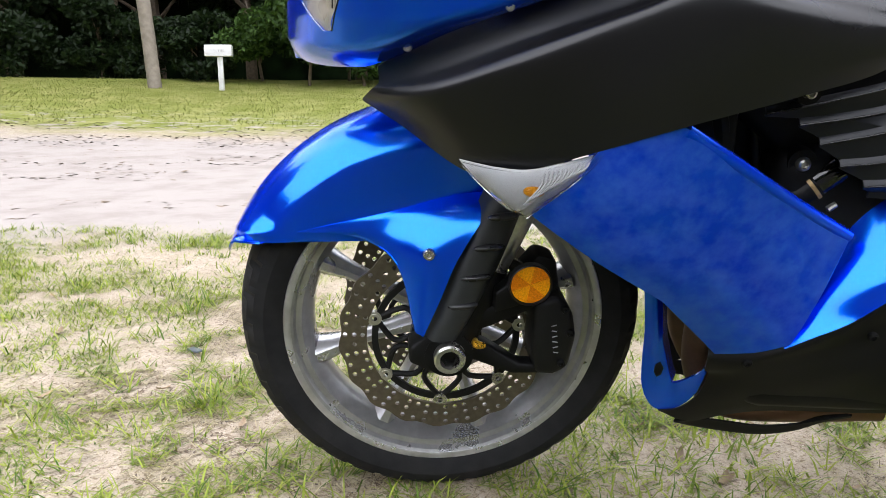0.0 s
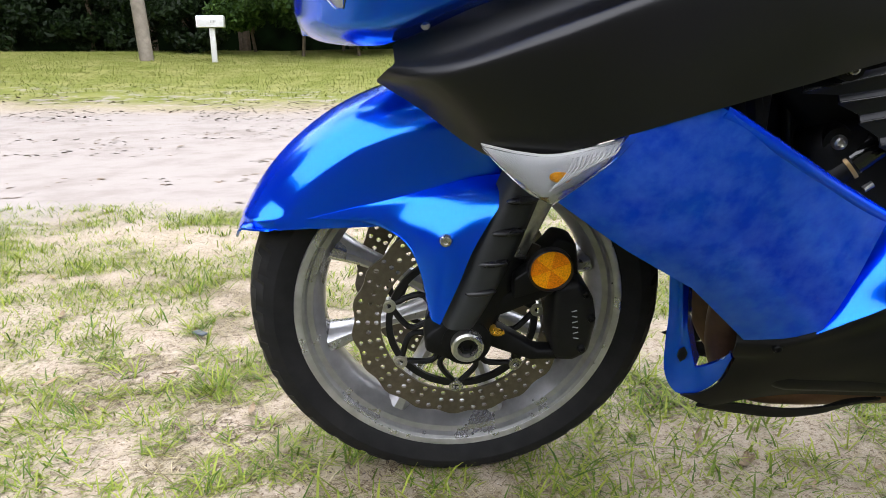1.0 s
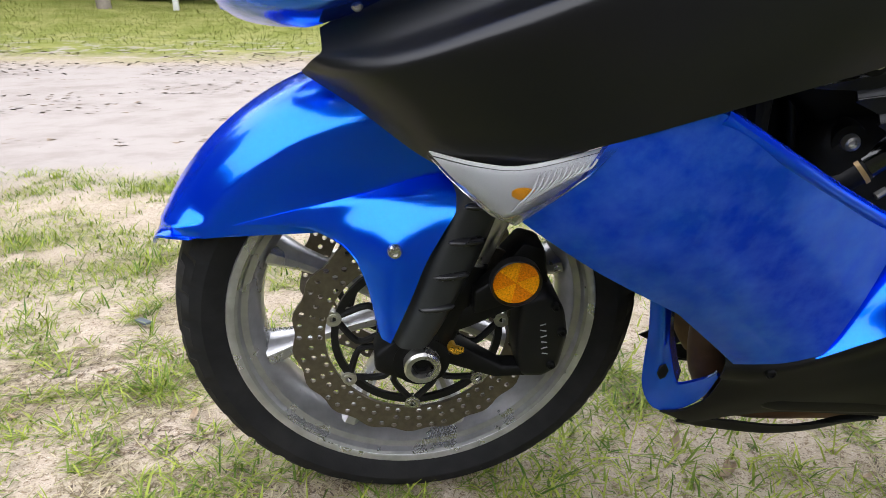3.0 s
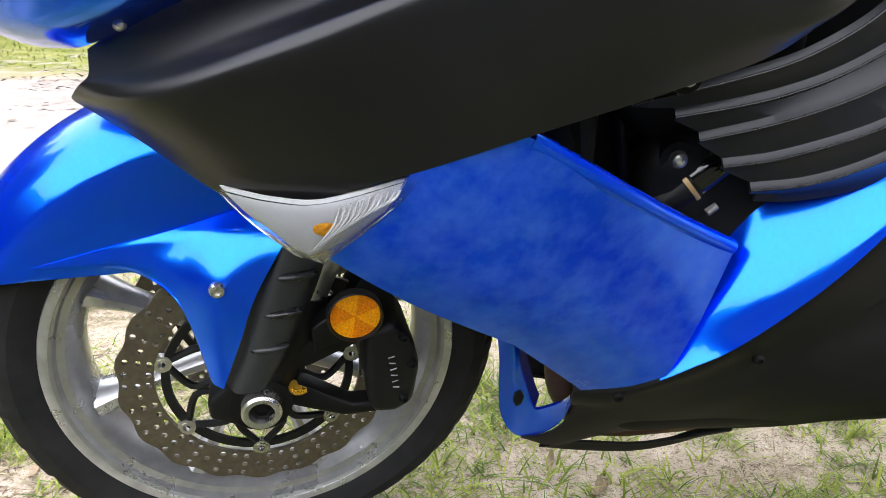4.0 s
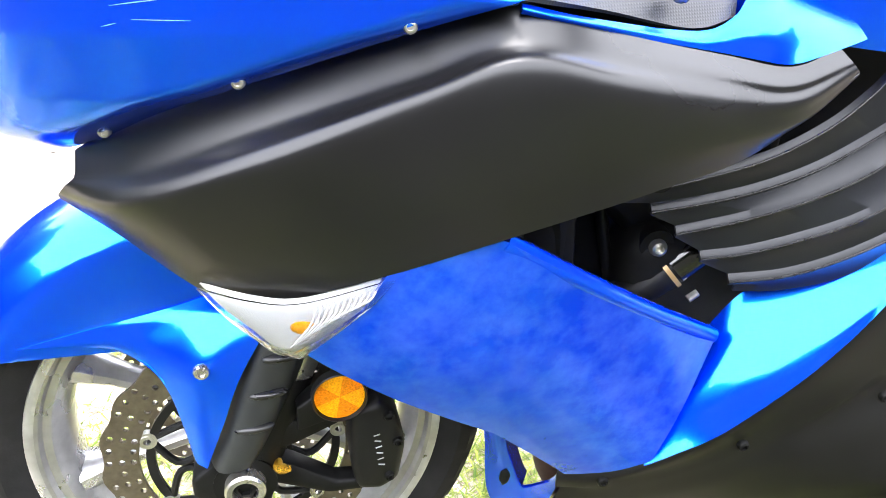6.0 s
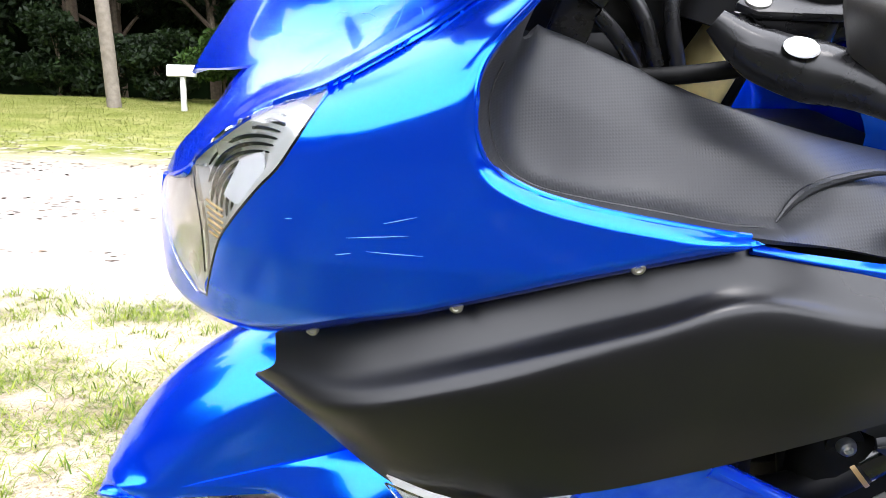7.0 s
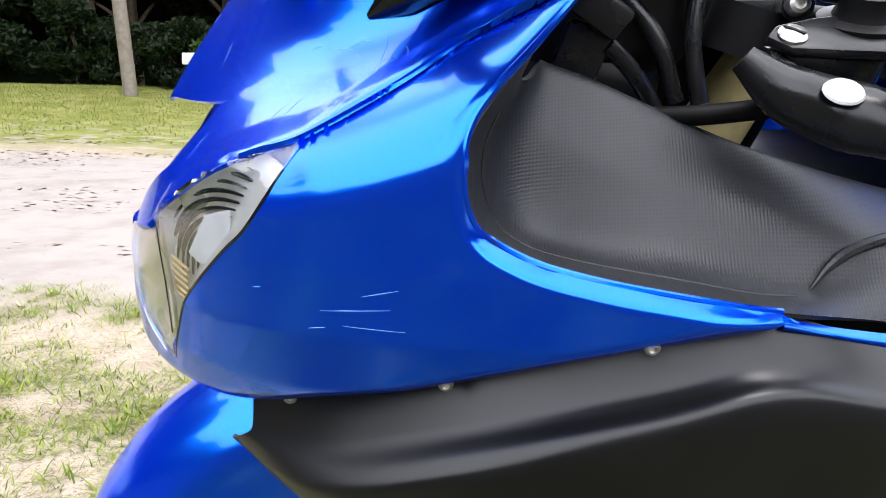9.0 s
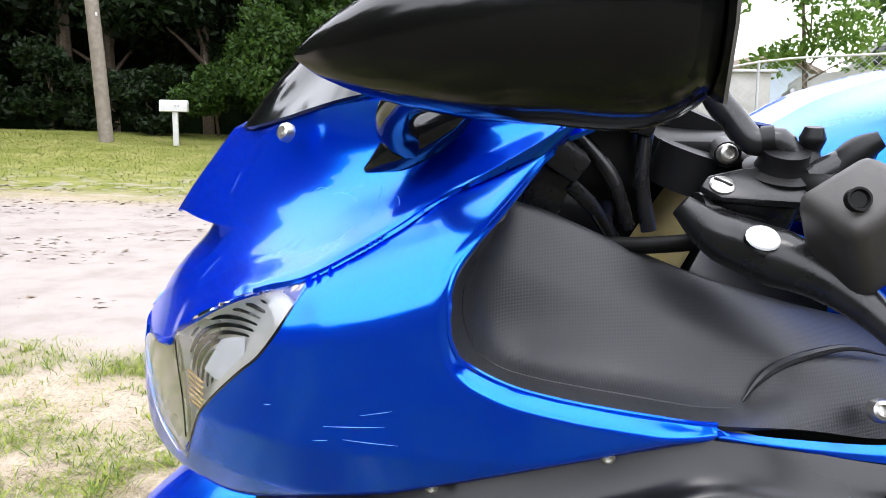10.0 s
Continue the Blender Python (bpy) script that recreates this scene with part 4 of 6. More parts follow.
for k in range(6):
    w = bmesh.new()
    a0 = 60 * k + 20
    pts = [(0, 0)] + [(0.0262 * math.cos(radians(a)), 0.0262 * math.sin(radians(a))) for a in np.linspace(a0, a0 + 60, 9)]
    w = slab([(0.105 + x, 0.114 + z) for x, z in pts], -0.1545, -0.151, 0)
    front("wedge", w, AMBER if k % 2 else AMBERD, refl)
front("reflector_bracket", slab([(0.06, 0.10), (0.105, 0.13), (0.125, 0.11), (0.11, 0.085), (0.06, 0.07)], -0.147, -0.12, 0.003), DARK, refl)


# ---- fairing: half width of the nose by height and length ----
ZT = [0.62, 0.64, 0.67, 0.70, 0.73, 0.76, 0.80, 0.84, 0.88, 0.93, 1.02, 1.08]
XF = [-0.14, -0.180, -0.215, -0.223, -0.223, -0.219, -0.211, -0.199, -0.188, -0.165, -0.06, 0.02]
WM = [0.21, 0.225, 0.245, 0.262, 0.277, 0.289, 0.298, 0.301, 0.302, 0.301, 0.290, 0.28]
crease_line = [(-0.107, 0.852), (-0.090, 0.864), (-0.060, 0.883), (-0.030, 0.895), (-0.002, 0.904), (0.048, 0.930), (0.084, 0.952), (0.119, 0.969), (0.155, 0.987), (0.200, 1.010)]
rear_edge = [(0.250, 0.818), (0.188, 0.830), (0.155, 0.837), (0.121, 0.847), (0.095, 0.862), (0.087, 0.878), (0.085, 0.894), (0.087, 0.914), (0.097, 0.931), (0.121, 0.955), (0.147, 0.981), (0.162, 0.995), (0.185, 1.015)]
hem_line = [(-0.200, 0.700), (-0.150, 0.701), (-0.085, 0.706), (-0.040, 0.722), (0.012, 0.745), (0.073, 0.765), (0.186, 0.798), (0.252, 0.814)]
CREASE, REAR, HEM = spline(crease_line, 160), spline(rear_edge, 200), spline(hem_line, 120)


def gap(x, z, line):
    """Distance of (x, z) to a line of short pieces, and the nearest point on it."""
    p = np.stack([np.asarray(x, float), np.asarray(z, float)], -1)
    q = np.sqrt(((p[..., None, :] - line) ** 2).sum(-1))
    k = q.argmin(-1)
    best, near_ = np.full(k.shape, 9.0), np.zeros(p.shape)
    for i in (np.clip(k - 1, 0, len(line) - 2), np.clip(k, 0, len(line) - 2)):
        a, b = line[i], line[i + 1]
        t = np.clip(((p - a) * (b - a)).sum(-1) / ((b - a) ** 2).sum(-1), 0, 1)
        c = a + (b - a) * t[..., None]
        d = np.sqrt(((p - c) ** 2).sum(-1))
        near_ = np.where((d < best)[..., None], c, near_)
        best = np.minimum(d, best)
    return best, near_


def rolled(d, reach, depth):
    """How far a surface has rolled inwards at distance d from its edge."""
    return depth * (1 - np.clip(d / reach, 0, 1)) ** 2.2


def half_width(x, z):
    """Half width of the nose by length and height, rolled over along the shoulder crease, the inner lip and the hem."""
    x, z = np.asarray(x, float), np.asarray(z, float)
    xf, wm = np.interp(z, ZT, XF), np.interp(z, ZT, WM)
    r = np.clip((0.10 - x) / (0.10 - xf), 0, 1)
    w = wm * (1 - r**2.7) ** 0.52 - 0.35 * np.clip(x - 0.10, 0, 1) ** 2
    d, near_ = gap(x, z, CREASE)
    d = np.where(z > near_[..., 1] + 0.3 * (near_[..., 0] - x), 0, d)
    w = w - rolled(d, np.interp(near_[..., 0], [-0.1, 0.0, 0.07], [0.025, 0.034, 0.050]), np.interp(near_[..., 0], [-0.107, -0.06, 0.0, 0.07], [0.003, 0.014, 0.028, 0.058]))
    d, near_ = gap(x, z, REAR)
    w = w - rolled(d, 0.008, np.interp(near_[..., 0] - 0.35 * (near_[..., 1] - 0.862), [0.08, 0.10], [0.004, 0.011]))
    d, near_ = gap(x, z, HEM)
    return w - rolled(d, np.interp(near_[..., 0], [-0.10, 0.05], [0.034, 0.014]), np.interp(near_[..., 0], [-0.10, 0.05, 0.15, 0.25], [0.036, 0.015, 0.013, 0.006]))


def skin(rows, nu=40, nv=36, off=0.0, thick=0.003):
    """A panel of the fairing from rows of (x, z) control points, laid on the half-width."""
    g = across(rows, nu, nv)
    d, near_ = gap(g[..., 0], g[..., 1], CREASE)
    g = np.where((d < 0.0022)[..., None], near_, g)
    y = -(half_width(g[..., 0], g[..., 1]) + off)
    return sheet(np.stack([g[..., 0], y, g[..., 1]], -1), thick)


side_from = [(-0.085, 0.706), (-0.113, 0.747), (-0.100, 0.776), (-0.086, 0.803), (-0.062, 0.831), (-0.035, 0.857), (-0.017, 0.879), (-0.002, 0.904), (0.022, 0.917), (0.048, 0.930), (0.084, 0.952), (0.119, 0.969), (0.155, 0.987)]
side_to = [(0.250, 0.814), (0.250, 0.818), (0.188, 0.830), (0.140, 0.841), (0.108, 0.853), (0.092, 0.866), (0.086, 0.884), (0.087, 0.914), (0.092, 0.924), (0.102, 0.937), (0.121, 0.955), (0.139, 0.973), (0.162, 0.995)]
side = [[(a + (c - a) * t, b + (d - b) * t + 0.012 * math.sin(math.pi * t) * (0.9 - a) * (k > 0)) for t in (0, 0.25, 0.5, 0.75, 1)] for k, ((a, b), (c, d)) in enumerate(zip(side_from, side_to))]
side[0] = [(-0.085, 0.706), (-0.040, 0.722), (0.012, 0.745), (0.073, 0.765), (0.186, 0.798), (0.250, 0.814)]
part("side_fairing", skin(side, 110, 120), BLUE, bike, "glossy blue upper side fairing with light scratches")
lip = [(x, -float(half_width(x, z)) + 0.0015, z) for x, z in spline(rear_edge, 60)]
part("fairing_lip", tube(lip, 0.0022, 8, 90), BLUE, bike, "rounded blue edge of the side fairing")
SCRATCH = mat("pale_scratch", (0.16, 0.32, 0.80), 0.6)
for x0, z0, x1, z1 in ((0.008, 0.818, 0.047, 0.822), (0.014, 0.8187, 0.030, 0.8205), (0.032, 0.829, 0.052, 0.834), (0.020, 0.810, 0.055, 0.809), (0.0, 0.806, 0.010, 0.808), (-0.032, 0.826, -0.027, 0.827)):
    xs, zs = np.linspace(x0, x1, 8), np.linspace(z0, z1, 8)
    part("scratch", tube([(x, -float(half_width(x, z)) - 0.0001, z) for x, z in zip(xs, zs)], [0.0001, 0.0003, 0.0001], 5, 8), SCRATCH, bike)
part("side_fairing", skin(side, 40, 40), BLUE, bike, "glossy blue upper side fairing", MIRROR)
# hood and cowl: one smooth surface through control points (x, half width, z)
KNOTS = np.array([(x, float(half_width(x, z)), z) for x, z in crease_line[1:9]] + [(-0.107, 0.222, 0.852), (-0.120, 0.2185, 0.838), (-0.150, 0.185, 0.827), (-0.182, 0.120, 0.815), (-0.175, 0.125, 0.829), (-0.155, 0.142, 0.845),
                  (-0.129, 0.147, 0.863), (-0.105, 0.150, 0.886), (-0.100, 0.142, 0.902), (-0.171, 0.066, 0.890), (0.0, 0.205, 0.935), (-0.045, 0.148, 0.974), (-0.109, 0.060, 0.966), (0.020, 0.180, 1.004), (0.110, 0.200, 1.000)])


def bent(x, z):
    u, v = (np.asarray(x, float) + 0.02) / 0.12, (np.asarray(z, float) - 0.91) / 0.07
    return np.stack([u**i * v**j for i in range(4) for j in range(4 - i)], -1)


NOSE = np.linalg.lstsq(bent(KNOTS[:, 0], KNOTS[:, 2]), KNOTS[:, 1], rcond=None)[0]


def nose_y(x, z):
    return -np.clip(bent(x, z) @ NOSE, 0, 1)


def nose_skin(rows, nu, nv, middle):
    """A shell on the nose surface, meeting the side fairing along the crease."""
    g = across(rows, nu, nv)
    d, near_ = gap(g[..., 0], g[..., 1], CREASE)
    g = np.where((d < 0.0025)[..., None], near_, g)
    w = np.clip(1 - d / 0.012, 0, 1) ** 2
    y = nose_y(g[..., 0], g[..., 1]) * (1 - w) - half_width(near_[..., 0], near_[..., 1]) * w
    if middle:
        y[:, 0] = 0
    return sheet(np.stack([g[..., 0], y, g[..., 1]], -1), 0.003)


hood = [[(-0.186, 0.884), (-0.171, 0.890), (-0.135, 0.896), (-0.100, 0.902), (-0.040, 0.915), (0.048, 0.930)],
        [(-0.165, 0.912), (-0.120, 0.916), (-0.060, 0.926), (0.000, 0.936), (0.040, 0.943), (0.084, 0.952)],
        [(-0.142, 0.940), (-0.100, 0.945), (-0.050, 0.952), (0.020, 0.960), (0.070, 0.964), (0.119, 0.969)],
        [(-0.124, 0.962), (-0.098, 0.968), (-0.045, 0.984), (0.020, 1.003), (0.080, 1.006), (0.170, 0.995)]]
notch_row = spline(hood[0], 300)
notch_row = [tuple(notch_row[np.argmin(abs(notch_row[:, 0] - x))]) for x in (-0.080, -0.040, 0.0, 0.048)]
cheek = [[(-0.188, 0.812), (-0.150, 0.826), (-0.118, 0.840), (-0.107, 0.852), (-0.060, 0.883), (-0.002, 0.904), (0.048, 0.930)],
         [(-0.184, 0.818), (-0.152, 0.836), (-0.123, 0.853), (-0.100, 0.871), (-0.060, 0.893), (-0.010, 0.909), (0.048, 0.930)],
         [(-0.180, 0.824), (-0.155, 0.845), (-0.129, 0.863), (-0.105, 0.886), (-0.093, 0.899)] + notch_row]
scoop = [[(-0.218, 0.0, 0.790), (-0.214, -0.05, 0.792), (-0.188, -0.11, 0.800), (-0.155, -0.15, 0.808)],
         [(-0.192, 0.0, 0.829), (-0.188, -0.05, 0.831), (-0.163, -0.11, 0.838), (-0.130, -0.15, 0.843)],
         [(-0.163, 0.0, 0.860), (-0.159, -0.05, 0.861), (-0.134, -0.10, 0.868), (-0.102, -0.14, 0.876)],
         [(-0.146, 0.0, 0.880), (-0.143, -0.05, 0.881), (-0.116, -0.095, 0.888), (-0.080, -0.13, 0.898)],
         [(-0.116, 0.0, 0.905), (-0.111, -0.05, 0.907), (-0.086, -0.090, 0.913), (-0.056, -0.12, 0.920)]]
lens_front = [(-0.124, 0.745), (-0.150, 0.770), (-0.172, 0.800)]
centre = [[(float(np.interp(z, ZT, XF)) + 0.0004, z)] + [(float(np.interp(z, ZT, XF)) * (1 - t) + x * t, z) for t in (0.08, 0.3, 0.65, 1)] for x, z in lens_front]
centre += [[(-0.2105, 0.797), (-0.206, 0.799), (-0.198, 0.804), (-0.186, 0.811), (-0.172, 0.817)]]
chin = [[(-0.2225, 0.700), (-0.205, 0.700), (-0.170, 0.701), (-0.130, 0.702), (-0.085, 0.706)],
        [(-0.2225, 0.722), (-0.205, 0.722), (-0.175, 0.724), (-0.140, 0.726), (-0.098, 0.728)],
        [(-0.2205, 0.745), (-0.205, 0.745), (-0.175, 0.745), (-0.145, 0.745), (-0.113, 0.747)]]
lamp = [[a, (a[0] * 0.66 + b[0] * 0.34, a[1] * 0.66 + b[1] * 0.34 + 0.001), (a[0] * 0.33 + b[0] * 0.67, a[1] * 0.33 + b[1] * 0.67 + 0.001), b] for a, b in (
    ((-0.124, 0.745), (-0.113, 0.747)), ((-0.150, 0.770), (-0.103, 0.770)), ((-0.172, 0.800), (-0.088, 0.800)), ((-0.156, 0.8235), (-0.072, 0.820)), ((-0.118, 0.843), (-0.050, 0.843)),
    ((-0.095, 0.861), (-0.034, 0.858)), ((-0.060, 0.883), (-0.020, 0.876)), ((-0.030, 0.895), (-0.010, 0.891)), ((-0.004, 0.903), (-0.002, 0.902)))]
bowl = [[(-0.108, 0.770), (-0.106, 0.770), (-0.103, 0.770)], [(-0.104, 0.800), (-0.096, 0.800), (-0.088, 0.800)], [(-0.106, 0.822), (-0.090, 0.822), (-0.072, 0.820)], [(-0.109, 0.845), (-0.080, 0.845), (-0.050, 0.843)],
        [(-0.093, 0.860), (-0.064, 0.860), (-0.034, 0.858)], [(-0.060, 0.881), (-0.040, 0.879), (-0.020, 0.876)], [(-0.032, 0.893), (-0.020, 0.892), (-0.010, 0.889)]]
lobe = [[(-0.123, 0.747), (-0.118, 0.747), (-0.114, 0.748)], [(-0.149, 0.770), (-0.130, 0.770), (-0.107, 0.770)], [(-0.170, 0.800), (-0.138, 0.800), (-0.103, 0.800)],
        [(-0.154, 0.822), (-0.130, 0.822), (-0.105, 0.822)], [(-0.119, 0.842), (-0.114, 0.843), (-0.109, 0.845)]]
for m in (None, MIRROR):
    part("nose_hood", nose_skin(hood, 90, 60, True), BLUE, bike, "glossy blue nose hood with scratches", m)
    part("cheek_cowl", nose_skin(cheek, 70, 30, False), BLUE, bike, "glossy blue cowl above the headlight", m)
    part("air_scoop", sheet(across(scoop, 24, 24), 0.003), BLUE, bike, "blue intake scoop under the nose hood", m)
    part("nose_centre", skin(centre, 50, 24), BLUE, bike, "glossy blue nose between the headlights", m)
    part("chin_cowl", skin(chin, 60, 30), BLUE, bike, "blue lower nose cowl", m)
    hl = part("headlight", skin(lamp, 30, 60, 0.0005, 0.002), LENS, bike, "clear swept-back headlight lens with silver reflector", m)
    hl.visible_shadow = False
    for ends in ([row[0] for row in bowl[:4]], [row[-1] for row in lamp[:-1]]):
        part("lamp_seal", tube([(x, -float(half_width(x, z)) + 0.0006, z) for x, z in spline(ends, 30)], 0.0011, 6, 40), GLOSSB, hl, "black rubber lamp seal", m)
    # backing added under the clear lobe; its beige stands for sand showing through
    part("lobe_backing", skin(lobe, 24, 30, -0.006, 0.002), LOBE, hl, "pale beige backing behind the clear front lobe of the lens", m)
    # stepped reflector: silver bowl with black arcs for the shadow between its curved steps
    g = across(bowl, 60, 100)
    u, v = np.linspace(0, 1, 60)[None, :], np.linspace(0, 1, 100)[:, None]

    def bowl_y(x, z, dip):
        return -(half_width(x, z) - 0.006 - dip)

    dip = 0.015 * np.sin(math.pi * u) * np.sin(math.pi * (0.1 + 0.8 * v))
    rb_ = part("reflector_bowl", sheet(np.stack([g[..., 0], bowl_y(g[..., 0], g[..., 1], dip), g[..., 1]], -1), 0.002), SATIN, hl, "ribbed silver reflector", m)
    lo, hi = spline([row[0] for row in bowl], 200), spline([row[-1] for row in bowl], 200)
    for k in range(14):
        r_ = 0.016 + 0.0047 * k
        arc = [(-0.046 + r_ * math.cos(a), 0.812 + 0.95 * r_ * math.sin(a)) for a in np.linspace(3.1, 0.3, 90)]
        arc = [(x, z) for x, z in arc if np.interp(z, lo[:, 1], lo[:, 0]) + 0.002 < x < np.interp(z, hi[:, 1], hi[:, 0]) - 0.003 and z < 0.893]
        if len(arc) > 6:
            part("step_shadow", tube([(x, float(bowl_y(x, z, 0.009)), z) for x, z in arc[::4]], [0.0006, 0.0017, 0.0015, 0.0005], 6, 30), GLOSSB, rb_, "black arc standing for the shadow of a reflector step", m)
    plate = [[(-0.084, 0.830), (-0.072, 0.826), (-0.058, 0.838)], [(-0.076, 0.842), (-0.062, 0.842), (-0.048, 0.852)], [(-0.066, 0.857), (-0.056, 0.861), (-0.047, 0.864)]]
    pg = across(plate, 14, 14)
    part("side_reflector", sheet(np.stack([pg[..., 0], bowl_y(pg[..., 0], pg[..., 1], 0.0045), pg[..., 1]], -1), 0.001), WHITE, hl, "bright white inner reflector plate", m)
    for k in range(6):
        z_ = 0.796 + 0.0045 * k
        part("inner_rib", tube([(x, float(bowl_y(x, z_ + dz, 0.004)), z_ + dz) for x, dz in ((-0.101, 0.004), (-0.094, 0.002), (-0.089 + 0.0006 * k, 0.0))], 0.0010, 6, 8), GOLDRIB, hl, "amber tinted inner grid line", m)

# hazy scratches on the hood
for x0, z0, x1, z1 in ((0.011, 0.943, 0.024, 0.949), (0.036, 0.952, 0.032, 0.935), (0.047, 0.947, 0.050, 0.940), (-0.024, 0.914, -0.046, 0.895), (-0.012, 0.919, -0.030, 0.904), (0.007, 0.920, -0.004, 0.911),
                       (0.021, 0.929, 0.004, 0.915), (-0.018, 0.939, -0.006, 0.944), (0.0, 0.941, 0.019, 0.941), (-0.055, 0.896, -0.067, 0.883), (-0.093, 0.939, -0.101, 0.923), (-0.092, 0.887, -0.109, 0.871)):
    t_ = np.linspace(0, 1, 10)
    xs, zs = x0 + (x1 - x0) * t_ + 0.0012 * np.sin(3.1 * t_), z0 + (z1 - z0) * t_ + 0.0015 * np.sin(4.0 * t_)
    part("scratch", tube([(x, float(nose_y(x, z)) + 0.0001, z) for x, z in zip(xs, zs)], [0.0001, 0.0003, 0.0002, 0.0001], 5, 12), SCRATCH, bike)

# black mid fairing
blk = [[(-0.071, -0.212, 0.708), (0.0, -0.236, 0.748), (0.073, -0.254, 0.774), (0.186, -0.262, 0.804), (0.250, -0.266, 0.812), (0.320, -0.262, 0.791), (0.398, -0.250, 0.773), (0.448, -0.243, 0.763), (0.49, -0.225, 0.772)],
       [(-0.067, -0.228, 0.696), (0.0, -0.262, 0.716), (0.087, -0.277, 0.746), (0.186, -0.281, 0.774), (0.250, -0.281, 0.793), (0.320, -0.273, 0.780), (0.398, -0.260, 0.762), (0.448, -0.250, 0.752), (0.50, -0.228, 0.762)],
       [(-0.068, -0.232, 0.692), (0.0, -0.270, 0.708), (0.087, -0.285, 0.737), (0.186, -0.290, 0.767), (0.250, -0.289, 0.786), (0.320, -0.279, 0.774), (0.398, -0.263, 0.756), (0.448, -0.251, 0.747), (0.502, -0.228, 0.760)],
       [(-0.075, -0.231, 0.687), (0.0, -0.284, 0.700), (0.087, -0.300, 0.729), (0.186, -0.304, 0.762), (0.250, -0.300, 0.780), (0.320, -0.288, 0.766), (0.400, -0.268, 0.745), (0.455, -0.252, 0.740), (0.505, -0.228, 0.757)],
       [(-0.084, -0.224, 0.679), (-0.01, -0.284, 0.688), (0.080, -0.304, 0.712), (0.186, -0.307, 0.742), (0.250, -0.303, 0.757), (0.320, -0.291, 0.750), (0.400, -0.269, 0.733), (0.457, -0.250, 0.732), (0.507, -0.227, 0.755)],
       [(-0.089, -0.217, 0.674), (-0.015, -0.270, 0.664), (0.060, -0.288, 0.660), (0.180, -0.302, 0.690), (0.250, -0.297, 0.706), (0.330, -0.283, 0.713), (0.410, -0.263, 0.716), (0.462, -0.246, 0.724), (0.508, -0.226, 0.752)],
       [(-0.088, -0.216, 0.671), (-0.045, -0.232, 0.648), (0.029, -0.254, 0.602), (0.090, -0.272, 0.609), (0.162, -0.288, 0.633), (0.242, -0.286, 0.656), (0.350, -0.267, 0.681), (0.430, -0.249, 0.703), (0.503, -0.226, 0.751)]]
part("mid_fairing", sheet(across(blk, 90, 90), 0.003), MATT, bike, "satin black mid fairing panel with a rolled upper ridge")
part("mid_fairing", sheet(across(blk, 30, 16), 0.003), MATT, bike, "satin black mid fairing panel", MIRROR)
for x, z in ((-0.031, 0.731), (0.074, 0.770), (0.183, 0.802)):
    b = bolt(0.0046, 0.003)
    bmesh.ops.translate(b, verts=b.verts, vec=(x, -float(half_width(x, z)) + 0.001, z))
    part("fairing_screw", b, STEEL, bike)

# turn signal
sig = [[(0.020, -0.270, 0.618), (0.06, -0.283, 0.613), (0.100, -0.289, 0.613), (0.168, -0.288, 0.630)],
       [(0.040, -0.278, 0.598), (0.065, -0.287, 0.590), (0.095, -0.292, 0.592), (0.152, -0.290, 0.612)],
       [(0.062, -0.280, 0.577), (0.075, -0.286, 0.570), (0.09, -0.289, 0.572), (0.125, -0.286, 0.588)],
       [(0.086, -0.277, 0.562), (0.089, -0.278, 0.560), (0.092, -0.278, 0.559), (0.098, -0.277, 0.563)]]
ts = part("turn_signal", sheet(across(sig, 30, 24, True), 0.0025), FROST, bike, "clear ribbed turn signal lens with an amber bulb")
sb = np.array(across(sig, 30, 24, True))
sb[..., 1] += 0.009
part("signal_reflector", sheet(sb, 0.002), SIGBACK, ts)
bb = bmesh.new()
bmesh.ops.create_uvsphere(bb, u_segments=16, v_segments=10, radius=1)
bb.transform(Matrix.Translation((0.098, -0.278, 0.590)) @ Matrix.Diagonal((0.014, 0.007, 0.008, 1)))
for k in range(11):
    k = k * 0.62
    x0 = 0.100 + 0.007 * k
    part("lens_rib", tube([(x0 - 0.012, -0.2905, 0.578 + 0.0046 * k), (x0 + 0.004, -0.2925, 0.597 + 0.0030 * k), (x0 + 0.009, -0.2905, 0.611 + 0.0018 * k)], 0.0009, 6, 8), SIGRIB, ts)
part("bulb", bb, AMBER, ts, "amber bulb")

# blue centre panel
mid = [[(0.165, -0.285, 0.640), (0.200, -0.286, 0.650), (0.232, -0.284, 0.658), (0.246, -0.281, 0.653)],
       [(0.140, -0.288, 0.600), (0.20, -0.287, 0.602), (0.27, -0.276, 0.610), (0.310, -0.258, 0.608)],
       [(0.096, -0.277, 0.562), (0.18, -0.278, 0.555), (0.28, -0.256, 0.560), (0.380, -0.226, 0.558)],
       [(0.165, -0.262, 0.505), (0.25, -0.250, 0.485), (0.35, -0.226, 0.49), (0.452, -0.190, 0.510)],
       [(0.245, -0.232, 0.444), (0.30, -0.226, 0.430), (0.37, -0.212, 0.430), (0.430, -0.198, 0.442)],
       [(0.322, -0.190, 0.352), (0.345, -0.192, 0.356), (0.37, -0.194, 0.361), (0.404, -0.200, 0.374)]]
mid_y = fitted(mid)
mg = across(mid, 40, 50, True)
mg[..., 1] = mid_y(mg[..., 0], mg[..., 2])
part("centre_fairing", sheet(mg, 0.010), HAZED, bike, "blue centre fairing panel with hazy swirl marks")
edge = [(0.246, -0.276, 0.653)] + [row[-1] for row in mid[1:]]
edge = [(x - 0.002, float(mid_y(x, z)) + 0.0075, z - 0.003) for x, y, z in edge]
